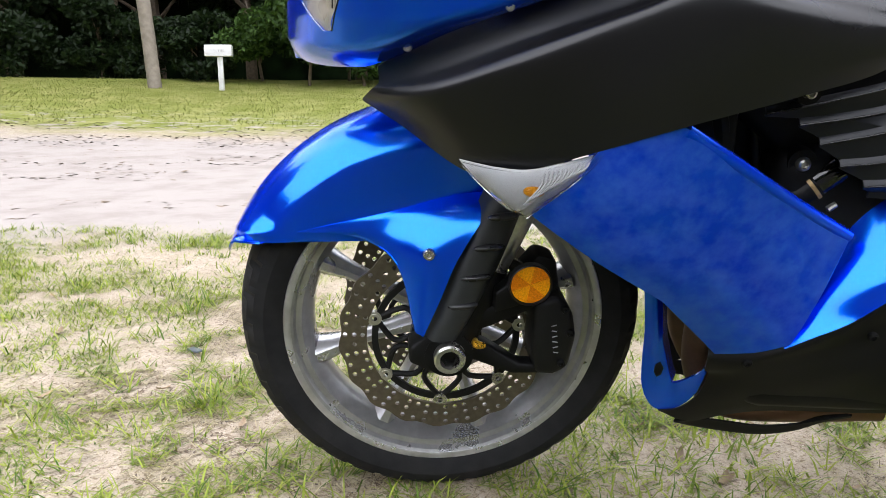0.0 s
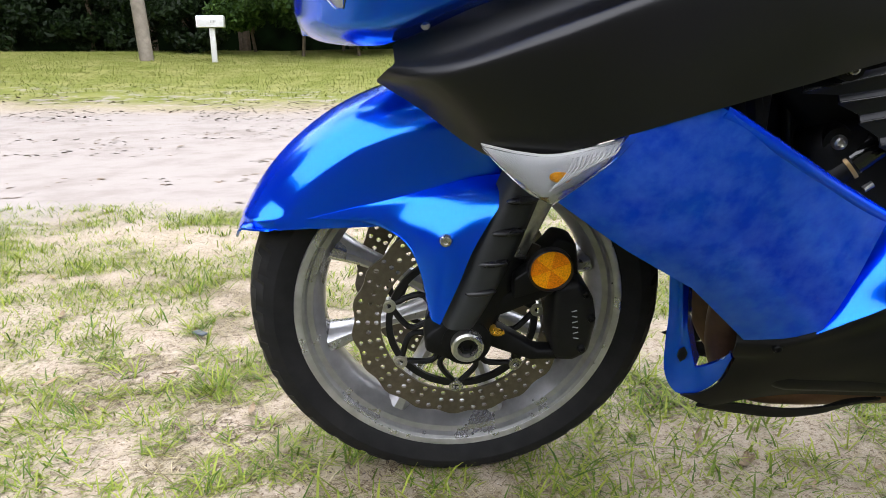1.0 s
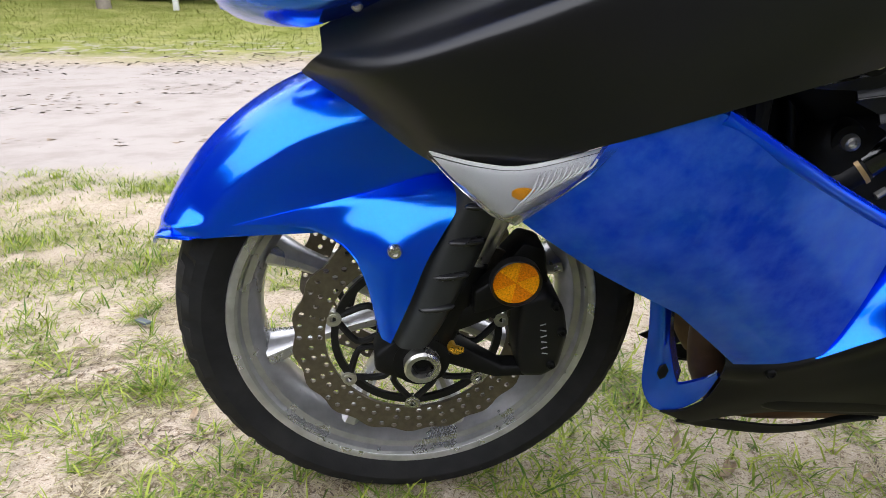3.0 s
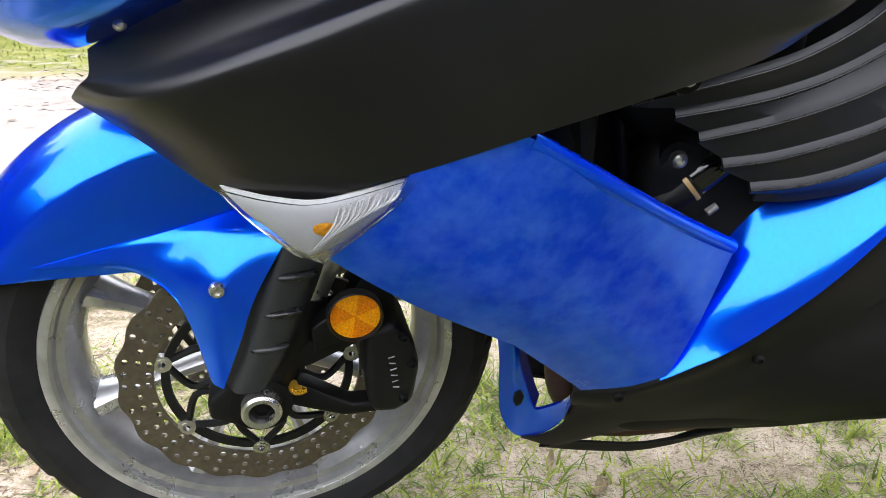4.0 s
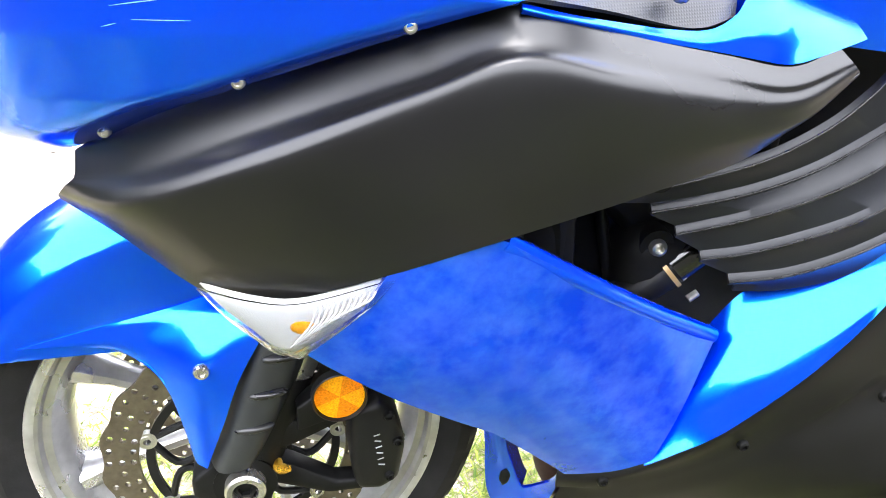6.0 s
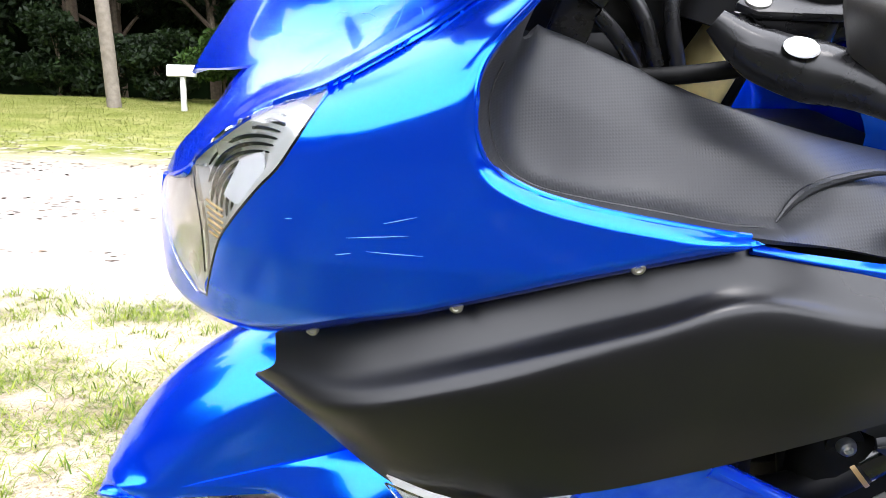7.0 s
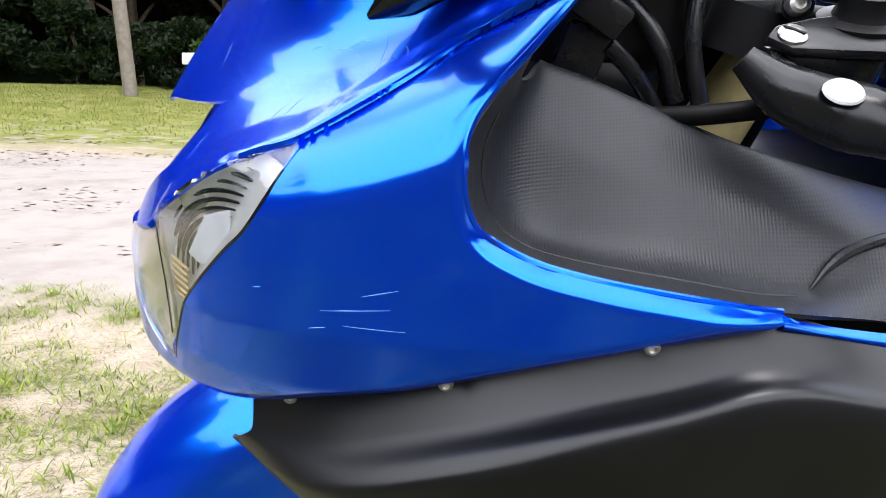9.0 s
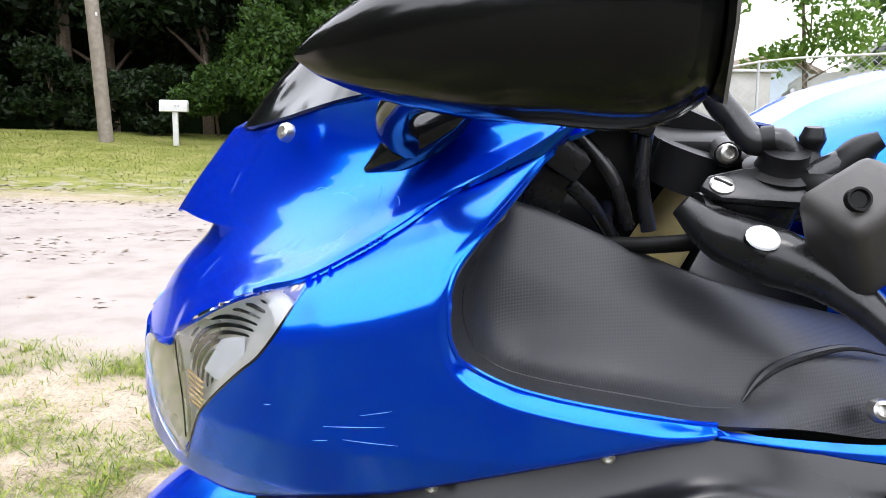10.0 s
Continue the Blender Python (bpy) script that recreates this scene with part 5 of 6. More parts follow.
part("panel_lip", joined([tube(edge[:4], 0.0085, 14, 50), tube(edge[3:], 0.0045, 10, 30)]), BLUE, bike, "rounded blue edge of the centre panel")
blade = [[(0.398, -0.199, 0.368), (0.425, -0.205, 0.387), (0.469, -0.2095, 0.416), (0.542, -0.2095, 0.483), (0.604, -0.198, 0.552), (0.660, -0.172, 0.628)],
         [(0.402, -0.150, 0.415), (0.437, -0.176, 0.440), (0.487, -0.196, 0.468), (0.550, -0.200, 0.515), (0.604, -0.187, 0.565), (0.661, -0.166, 0.631)],
         [(0.430, -0.112, 0.480), (0.455, -0.122, 0.505), (0.482, -0.138, 0.540), (0.540, -0.150, 0.566), (0.600, -0.158, 0.588), (0.664, -0.156, 0.634)]]
bg = across(blade, 60, 30)
part("rear_blade", sheet(bg, 0.003), BLUE, bike, "bright blue curved rear fairing blade")
low = [[(0.318, -0.174, 0.360), (0.355, -0.172, 0.368), (0.398, -0.172, 0.382), (0.462, -0.178, 0.426), (0.536, -0.182, 0.496), (0.600, -0.170, 0.560), (0.662, -0.152, 0.636)],
       [(0.315, -0.186, 0.345), (0.361, -0.190, 0.353), (0.404, -0.198, 0.370), (0.469, -0.206, 0.413), (0.542, -0.206, 0.479), (0.607, -0.195, 0.549), (0.664, -0.168, 0.626)],
       [(0.318, -0.170, 0.318), (0.361, -0.186, 0.335), (0.44, -0.190, 0.360), (0.520, -0.192, 0.405), (0.59, -0.188, 0.44), (0.640, -0.182, 0.480), (0.676, -0.178, 0.520)],
       [(0.330, -0.142, 0.292), (0.375, -0.172, 0.312), (0.46, -0.184, 0.345), (0.54, -0.184, 0.382), (0.60, -0.178, 0.412), (0.632, -0.174, 0.430), (0.653, -0.172, 0.441)],
       [(0.324, -0.115, 0.240), (0.375, -0.146, 0.268), (0.46, -0.170, 0.305), (0.55, -0.180, 0.345), (0.62, -0.182, 0.375), (0.648, -0.181, 0.395), (0.668, -0.180, 0.404)],
       [(0.306, -0.094, 0.205), (0.350, -0.112, 0.222), (0.43, -0.136, 0.252), (0.55, -0.162, 0.288), (0.64, -0.178, 0.320), (0.690, -0.182, 0.330), (0.702, -0.181, 0.335)],
       [(0.282, -0.085, 0.195), (0.325, -0.082, 0.177), (0.375, -0.090, 0.196), (0.435, -0.104, 0.216), (0.58, -0.140, 0.245), (0.690, -0.175, 0.298), (0.718, -0.180, 0.320)]]
part("lower_fairing", sheet(across(low, 60, 44), 0.003), LOWER, bike, "satin black lower fairing with a sharp crease")
part("lower_fairing", sheet(across(low, 24, 18), 0.003), LOWER, bike, "satin black lower fairing", MIRROR)
part("centre_fairing", sheet(mg, 0.004), BLUE, bike, "blue centre fairing panel", MIRROR)
for x, y, z in ((0.361, -0.188, 0.342), (0.495, -0.194, 0.386), (0.634, -0.182, 0.429)):
    b = bolt(0.006, 0.004)
    bmesh.ops.translate(b, verts=b.verts, vec=(x, y - 0.002, z))
    part("cowl_screw", b, DARK, bike)

# ---- cockpit side: inner panel, strip, screen, mirror ----
def textured():
    """Black plastic with a fine woven grain."""
    m = mat("grained_black_plastic", (0.019, 0.020, 0.023), 0.38, 0, 0.12, 40)
    n, l = m.node_tree.nodes, m.node_tree.links
    tc, b = n.new("ShaderNodeTexCoord"), n.new("ShaderNodeBump")
    w1, w2, mx = n.new("ShaderNodeTexWave"), n.new("ShaderNodeTexWave"), n.new("ShaderNodeMath")
    w1.bands_direction, w2.bands_direction = "X", "Z"
    mx.operation = "MULTIPLY"
    for w in (w1, w2):
        w.inputs["Scale"].default_value = 150
        l.new(tc.outputs["Object"], w.inputs["Vector"])
    l.new(w1.outputs["Fac"], mx.inputs[0])
    l.new(w2.outputs["Fac"], mx.inputs[1])
    l.new(mx.outputs[0], b.inputs["Height"])
    b.inputs["Strength"].default_value, b.inputs["Distance"].default_value = 0.24, 0.0005
    l.new(b.outputs["Normal"], n["Principled BSDF"].inputs["Normal"])
    return m


GRAIN = textured()
inner = [[(x, -float(half_width(x, z)) + 0.004, z - 0.001) for x, z in ((0.118, 0.951), (0.089, 0.914), (0.089, 0.878), (0.099, 0.861), (0.125, 0.847), (0.190, 0.831), (0.248, 0.819))] + [(0.31, -0.257, 0.805), (0.375, -0.240, 0.790), (0.41, -0.225, 0.795)],
         [(0.112, -0.225, 0.930), (0.100, -0.232, 0.895), (0.105, -0.236, 0.865), (0.122, -0.238, 0.846), (0.150, -0.240, 0.838), (0.21, -0.240, 0.828), (0.262, -0.242, 0.818), (0.315, -0.240, 0.818), (0.375, -0.226, 0.812), (0.415, -0.212, 0.808)],
         [(0.118, -0.205, 0.928), (0.115, -0.205, 0.915), (0.125, -0.203, 0.900), (0.145, -0.202, 0.888), (0.175, -0.203, 0.876), (0.225, -0.205, 0.862), (0.275, -0.212, 0.850), (0.325, -0.218, 0.838), (0.380, -0.205, 0.828), (0.42, -0.195, 0.818)],
         [(0.123, -0.178, 0.934), (0.13, -0.175, 0.930), (0.145, -0.172, 0.924), (0.168, -0.170, 0.914), (0.20, -0.170, 0.900), (0.245, -0.172, 0.882), (0.295, -0.175, 0.866), (0.34, -0.175, 0.854), (0.390, -0.172, 0.842), (0.425, -0.178, 0.825)],
         [(0.124, -0.160, 0.928), (0.132, -0.158, 0.924), (0.148, -0.156, 0.917), (0.172, -0.154, 0.906), (0.205, -0.153, 0.890), (0.25, -0.154, 0.872), (0.30, -0.156, 0.857), (0.345, -0.158, 0.845), (0.395, -0.160, 0.834), (0.428, -0.170, 0.820)]]
ip = part("inner_panel", sheet(across(inner, 60, 40), 0.003), GRAIN, bike, "black grained inner fairing panel beside the tank")
net_ = across(inner, 60, 40)
part("panel_border", tube([tuple(p) for p in net_[7, 4:40:3] + np.array([0, -0.0006, 0])], 0.0009, 6, 60), GRAIN, ip, "fine raised line round the grained field")
groove = [(0.276, -0.2440, 0.8166), (0.286, -0.2370, 0.827), (0.300, -0.2290, 0.8345), (0.324, -0.2200, 0.8400), (0.354, -0.2110, 0.8420), (0.385, -0.2030, 0.8330)]
part("panel_bead", tube(groove, [0.0008, 0.0035, 0.0035, 0.003, 0.002, 0.0008], 8, 26), GRAIN, ip, "curved bead moulded into the panel")
pb = bolt(0.008, 0.006)
pb.transform(Matrix.Translation((0.362, -0.247, 0.815)) @ Matrix.Rotation(radians(-30), 4, "X"))
part("panel_screw", pb, STEEL, ip)
strip = [[(0.253, -0.272, 0.812), (0.30, -0.262, 0.801), (0.375, -0.246, 0.789), (0.403, -0.238, 0.796), (0.418, -0.225, 0.810), (0.430, -0.215, 0.818), (0.50, -0.200, 0.795)],
         [(0.253, -0.276, 0.809), (0.30, -0.267, 0.798), (0.375, -0.251, 0.784), (0.41, -0.245, 0.786), (0.435, -0.236, 0.792), (0.455, -0.225, 0.797), (0.51, -0.208, 0.785)],
         [(0.252, -0.274, 0.806), (0.32, -0.262, 0.790), (0.398, -0.249, 0.774), (0.425, -0.245, 0.768), (0.448, -0.241, 0.764), (0.475, -0.232, 0.768), (0.515, -0.215, 0.776)]]
part("fairing_strip", sheet(across(strip, 40, 14), 0.003), BLUE, bike, "blue strip joining fairing and tank")
tank = [[(0.33, -0.13, 0.79), (0.40, -0.18, 0.79), (0.50, -0.20, 0.77), (0.60, -0.195, 0.76), (0.75, -0.15, 0.77)],
        [(0.36, -0.16, 0.845), (0.42, -0.195, 0.826), (0.50, -0.205, 0.800), (0.60, -0.20, 0.790), (0.75, -0.15, 0.80)],
        [(0.35, -0.155, 0.885), (0.41, -0.185, 0.880), (0.50, -0.205, 0.870), (0.62, -0.20, 0.865), (0.78, -0.13, 0.86)],
        [(0.35, -0.12, 0.930), (0.41, -0.15, 0.945), (0.50, -0.17, 0.955), (0.62, -0.16, 0.955), (0.80, -0.10, 0.91)],
        [(0.355, -0.07, 0.955), (0.41, -0.09, 0.980), (0.50, -0.10, 1.000), (0.62, -0.09, 0.995), (0.80, -0.06, 0.935)],
        [(0.36, 0.0, 0.962), (0.41, 0.0, 0.990), (0.50, 0.0, 1.012), (0.62, 0.0, 1.008), (0.80, 0.0, 0.945)]]
for m in (None, MIRROR):
    part("fuel_tank", sheet(across(tank, 34, 30), 0.003), BLUE, bike, "blue fuel tank", m)

screen = [[(-0.122, 0.0, 0.964), (-0.098, -0.085, 0.969), (-0.05, -0.135, 0.985), (0.012, -0.180, 1.006), (0.09, -0.195, 1.020), (0.16, -0.20, 1.030)],
          [(-0.075, 0.0, 1.015), (-0.055, -0.085, 1.018), (-0.01, -0.120, 1.030), (0.04, -0.150, 1.045), (0.12, -0.175, 1.060), (0.18, -0.178, 1.072)],
          [(0.010, 0.0, 1.085), (0.02, -0.075, 1.085), (0.05, -0.105, 1.090), (0.09, -0.125, 1.100), (0.16, -0.145, 1.112), (0.21, -0.15, 1.12)],
          [(0.120, 0.0, 1.160), (0.125, -0.06, 1.160), (0.145, -0.085, 1.160), (0.17, -0.10, 1.162), (0.21, -0.11, 1.165), (0.24, -0.112, 1.168)]]
for m in (None, MIRROR):
    part("windscreen", sheet(across(screen, 34, 30), 0.003), TINT, bike, "dark tinted windscreen", m)
b = bolt(0.0072, 0.005)
b.transform(Matrix.Translation((-0.040, -0.163, 0.978)) @ Matrix.Rotation(radians(-35), 4, "Z") @ Matrix.Rotation(radians(-25), 4, "X"))
part("screen_screw", b, STEEL, bike)

MIRB = mat("black_mirror_shell", (0.004, 0.004, 0.004), 0.12, 0, 0.2, 40, dirt=(0.02, 0.018, 0.015), dirt_scale=8, dirt_amt=0.3, spec=0.5)
mir = []
for s, (hx, hy) in zip(np.linspace(0, 1, 16), [(0, 0)] * 16):
    x = 0.008 + 0.194 * s
    k = math.sin(min(s * 1.15, 1) * math.pi / 2) ** 0.75
    k *= 1 - 0.22 * max(0.0, (s - 0.82) / 0.18) ** 2.5
    cy, cz = -0.300 - 0.01 * s, 1.040 + 0.017 * min(1.0, 1.5 * s)
    a = np.linspace(0, 2 * math.pi, 28, endpoint=False)
    ry, rz = 0.060 * k + 0.002, 0.049 * k + 0.002
    mir.append([(x, cy + ry * np.sign(math.cos(q)) * abs(math.cos(q)) ** 0.75, cz + rz * np.sign(math.sin(q)) * abs(math.sin(q)) ** 0.8) for q in a])
mbm = bmesh.new()
mv = [[mbm.verts.new(p) for p in row] for row in mir]
for j in range(15):
    for i in range(28):
        mbm.faces.new((mv[j][i], mv[j][(i + 1) % 28], mv[j + 1][(i + 1) % 28], mv[j + 1][i]))
mbm.faces.new(mv[0])
mbm.faces.new(mv[-1])
mirror_ob = part("mirror_shell", mbm, MIRB, bike, "black rear-view mirror housing with scuffed paint")
MG = mat("mirror_glass", (0.8, 0.8, 0.8), 0.03, 1.0, 0.02, 10)
part("mirror_glass", slab([(-0.07 + 0.0, -0.04), (0.07, -0.04), (0.075, 0.0), (0.07, 0.04), (-0.07, 0.04), (-0.075, 0)], 0, 0.002, 0), MG, mirror_ob, "", Matrix.Translation((0.2045, -0.312, 1.057)) @ Matrix.Scale(0.8, 4) @ Matrix.Rotation(radians(90), 4, "Z"))
arm = tube([(0.058, -0.215, 0.978), (0.050, -0.232, 0.992), (0.055, -0.250, 1.008), (0.075, -0.28, 1.026)], [0.012, 0.011, 0.011, 0.015], 18, 20)
for v in arm.verts:
    v.co.x = 0.06 + (v.co.x - 0.06) * 1.1
part("mirror_arm", arm, GLOSSB, mirror_ob, "gloss black mirror stalk")
foot = tube([(0.026, -0.214, 0.962), (0.040, -0.215, 0.970), (0.062, -0.214, 0.984), (0.085, -0.212, 0.998), (0.102, -0.210, 1.008)], [0.002, 0.013, 0.016, 0.013, 0.003], 18, 22)
part("mirror_foot", foot, GLOSSB, mirror_ob)

# ---- steering: clamp, clip-on, clutch reservoir, lever, grip ----
part("top_clamp", joined([tube([(0.258, s * 0.105 - 0.006, 0.928), (0.267, s * 0.105 - 0.006, 0.958)], 0.030, 28, 3) for s in (-1, 1)] + [block(0.07, 0.20, 0.03, 0.008, (0.275, 0, 0.950))]), PLASTIC, bike, "black fork clamp")
part("clamp_lug", tube([(0.285, -0.112, 0.960), (0.278, -0.148, 0.962)], 0.0095, 14, 3), PLASTIC, bike)
cb = bolt(0.0075, 0.005)
cb.transform(Matrix.Translation((0.277, -0.150, 0.963)) @ Matrix.Rotation(radians(-15), 4, "X"))
part("clamp_bolt", cb, STEEL, bike)
TIP = Matrix.Translation((0.288, -0.185, 0.944)) @ Matrix.Rotation(radians(-60), 4, "X")
lid_line = [(-0.038, 0.0), (-0.031, 0.011), (-0.010, 0.018), (0.015, 0.023), (0.033, 0.016), (0.036, 0.0), (0.028, -0.015), (0.0, -0.013), (-0.026, -0.011)]
res = part("clutch_reservoir", slab([(u * 0.92, w * 0.92) for u, w in lid_line], 0.002, 0.030, 0.004), SATB, bike, "black clutch master cylinder with silver lid screw", TIP)
part("lid", slab(lid_line, -0.005, 0.002, 0.0025), SATB, res, "", TIP)
part("perch", tube([(0.250, -0.182, 0.930), (0.285, -0.172, 0.928), (0.320, -0.175, 0.938), (0.345, -0.195, 0.945)], [0.012, 0.018, 0.017, 0.014], 14, 14), SATB, res)
cap = turned([(0.0, 0.0), (0.0104, 0.0), (0.0110, 0.0008), (0.0100, 0.0020), (0.0, 0.0024)], 17, "z", close=False)
cap.transform(Matrix.Translation((0.2828, -0.2215, 0.922)) @ Matrix.Rotation(radians(30), 4, "X"))
part("pivot_cap", cap, WHITE, res, "chipped white pivot cap")
sc = turned([(0.0, 0.0), (0.0085, 0.0), (0.0085, 0.002), (0.006, 0.004), (0.0, 0.0045)], 20, "z", close=False)
sc.transform(TIP @ Matrix.Translation((-0.024, -0.0045, 0.0)) @ Matrix.Rotation(radians(90), 4, "X"))
part("lid_screw", sc, STEEL, res)
slot = block(0.013, 0.0006, 0.0016, 0)
slot.transform(TIP @ Matrix.Translation((-0.024, -0.0091, 0.0)) @ Matrix.Rotation(radians(35), 4, "Y"))
part("screw_slot", slot, DARK, res)
lid = turned([(0.0, 0.0), (0.025, 0.0), (0.0255, 0.005), (0.018, 0.007), (0.016, 0.012), (0.016, 0.020), (0.0, 0.022)], 30, "z", close=False)
lid.transform(Matrix.Translation((0.309, -0.166, 0.951)) @ Matrix.Rotation(radians(15), 4, "X"))
part("hose_boot", lid, PLASTIC, res)
hs_ = part("hose", tube([(0.312, -0.168, 0.966), (0.305, -0.166, 0.975), (0.290, -0.161, 0.974), (0.278, -0.150, 0.988), (0.266, -0.14, 1.005), (0.262, -0.12, 1.04)], 0.0098, 14, 30), SATB, res, "black rubber hose")
part("hose_ferrule", tube([(0.303, -0.165, 0.9755), (0.295, -0.1625, 0.974)], 0.0108, 14, 3), PLASTIC, hs_)
part("bleed_nipple", tube([(0.326, -0.167, 0.952), (0.327, -0.166, 0.962), (0.328, -0.165, 0.970), (0.328, -0.165, 0.976), (0.328, -0.165, 0.985)], [0.013, 0.011, 0.006, 0.009, 0.006], 14, 18), PLASTIC, res)
part("banjo_pipe", tube([(0.326, -0.175, 0.950), (0.345, -0.175, 0.962), (0.362, -0.172, 0.972)], [0.012, 0.010, 0.009], 12, 8), SATB, res)
lev = tube([(0.236, -0.196, 0.937), (0.258, -0.203, 0.920), (0.286, -0.207, 0.909), (0.316, -0.230, 0.902), (0.340, -0.262, 0.888), (0.360, -0.292, 0.864), (0.371, -0.310, 0.843)], [0.008, 0.017, 0.020, 0.015, 0.0105, 0.007, 0.006], 14, 44)
ball = bmesh.new()
bmesh.ops.create_uvsphere(ball, u_segments=18, v_segments=12, radius=0.0105)
part("lever_ball", ball, SATB, res, "", Matrix.Translation((0.372, -0.312, 0.841)))
tipc = bmesh.new()
bmesh.ops.create_uvsphere(tipc, u_segments=14, v_segments=10, radius=0.0072)
part("lever_tip", tipc, STEEL, res, "worn bare metal lever end", Matrix.Translation((0.3725, -0.3165, 0.8395)))
part("clutch_lever", lev, SATB, res, "black clutch lever with worn paint")
bar = part("clip_on_bar", tube([(0.29, -0.12, 0.950), (0.33, -0.19, 0.945), (0.40, -0.34, 0.920)], 0.0115, 14, 12), DARK, bike)
sw = block(0.055, 0.05, 0.062, 0.010, (0, 0, 0), 3)
sw.transform(Matrix.Translation((0.332, -0.245, 0.938)) @ Matrix.Rotation(radians(22), 4, "Z") @ Matrix.Rotation(radians(12), 4, "X") @ Matrix.Rotation(radians(-30), 4, "Y"))
swo = part("switch_box", sw, SWITCH, bar, "grey-black switch housing")
hs = turned([(0.0, 0.001), (0.0045, 0.001), (0.0055, -0.0008), (0.0068, -0.0008), (0.0070, 0.004), (0.0, 0.004)], 22, close=False)
hs.transform(Matrix.Translation((0.312, -0.2725, 0.962)) @ Matrix.Rotation(radians(-25), 4, "X"))
part("switch_screw", hs, DARK, swo)
part("switch_lever", tube([(0.345, -0.175, 0.958), (0.355, -0.178, 0.972), (0.365, -0.182, 0.980)], [0.012, 0.011, 0.006], 10, 8), PLASTIC, bar)
part("clutch_hose", tube([(0.19, -0.160, 0.896), (0.225, -0.168, 0.899), (0.262, -0.172, 0.904)], 0.0065, 10, 12), DARK, bike)
# instrument cluster and dark filling between the fairing halves
part("dash", block(0.12, 0.24, 0.12, 0.02, (0.165, 0, 0.975), 3), PLASTIC, bike, "black instrument cluster")
# plain dark block added to close the gap under the tank's front
part("gap_filler", block(0.18, 0.30, 0.12, 0.02, (0.365, 0, 0.765), 3), DARK, bike)
part("head_stock", tube([(0.19, 0, 0.70), (0.30, 0, 0.97)], 0.055, 20, 4), DARK, bike)
part("air_duct", block(0.22, 0.24, 0.16, 0.03, (0.10, 0, 0.86), 3), PLASTIC, bike, "black intake duct inside the nose")
for (bx, by, bz), (px_, py_, pz_), tilt_ in (((0.040, 0.030, 0.022), (0.158, -0.150, 0.962), 35), ((0.030, 0.026, 0.034), (0.150, -0.140, 0.935), 20), ((0.050, 0.030, 0.018), (0.205, -0.120, 0.985), 12)):
    box_ = block(bx, by, bz, 0.004)
    part("wiring_box", box_, SATB, bike, "", Matrix.Translation((px_, py_, pz_)) @ Matrix.Rotation(radians(tilt_), 4, "Y"))
for pts_ in ([(0.165, -0.150, 0.94), (0.185, -0.140, 0.92), (0.205, -0.130, 0.89)], [(0.175, -0.120, 0.97), (0.200, -0.128, 0.94), (0.215, -0.130, 0.90)], [(0.225, -0.120, 0.98), (0.222, -0.130, 0.94), (0.230, -0.135, 0.90)]):
    part("wiring_cable", tube(pts_, 0.006, 10, 16), SATB, bike)
# ---- frame, radiator, ribs, engine ----
part("radiator", block(0.05, 0.32, 0.24, 0.008, (0.30, 0, 0.53)), DARK, bike, "dark radiator behind the front wheel")
part("radiator_hose", tube([(0.29, -0.16, 0.69), (0.31, -0.15, 0.60), (0.30, -0.15, 0.50)], 0.012, 8, 12), DARK, bike)
eng = part("engine_block", block(0.42, 0.34, 0.36, 0.03, (0.58, 0.02, 0.42), 3), DARK, bike, "grimy black engine block")
part("frame_spar", slab([(0.30, 0.76), (0.30, 0.66), (0.42, 0.55), (0.50, 0.52), (0.52, 0.70), (0.40, 0.78)], -0.125, -0.075, 0.012, 3), DARK, bike, "black aluminium frame spar")
part("frame_wall", block(0.56, 0.20, 0.30, 0.03, (0.52, 0, 0.66), 3), DARK, bike)
ribs = []
RL = [[(0.340, 0.650), (0.410, 0.664), (0.470, 0.678), (0.520, 0.700), (0.556, 0.724), (0.575, 0.740)], [(0.376, 0.638), (0.423, 0.644), (0.468, 0.651), (0.518, 0.665), (0.568, 0.688), (0.600, 0.706)],
      [(0.399, 0.617), (0.459, 0.628), (0.518, 0.643), (0.564, 0.660), (0.604, 0.682), (0.632, 0.700)], [(0.423, 0.593), (0.473, 0.598), (0.548, 0.616), (0.599, 0.638), (0.629, 0.662), (0.662, 0.680)],
      [(0.451, 0.570), (0.502, 0.573), (0.555, 0.585), (0.607, 0.606), (0.643, 0.633), (0.682, 0.657)], [(0.463, 0.557), (0.505, 0.555), (0.560, 0.561), (0.613, 0.582), (0.646, 0.605), (0.680, 0.630)]]
for k, row in enumerate(RL):
    yb = [-0.198, -0.196, -0.190, -0.182, -0.172, -0.164] if k < 5 else [-0.186, -0.184, -0.178, -0.170, -0.160, -0.152]
    for dy, dz in (((0.0036, 0.0062), (-0.0010, 0.0010), (-0.0012, -0.0010), (0.0006, -0.0030)) if k < 5 else ((0.0, 0.004), (0.002, -0.004))):
        ribs.append(spline([(x, y_ + dy, z + dz) for (x, z), y_ in zip(row, yb)], 44))
cover = part("ribbed_cover", sheet(np.array(ribs), 0.003), RIBB, bike, "black ribbed air outlet cover with five curved steps")
for row in RL[:5]:
    lip_ = [(x, y_ - 0.0013, z) for (x, z), y_ in zip(row, [-0.198, -0.196, -0.190, -0.182, -0.172, -0.164])]
    part("step_edge", tube(lip_, 0.0011, 8, 40), SATB, cover)
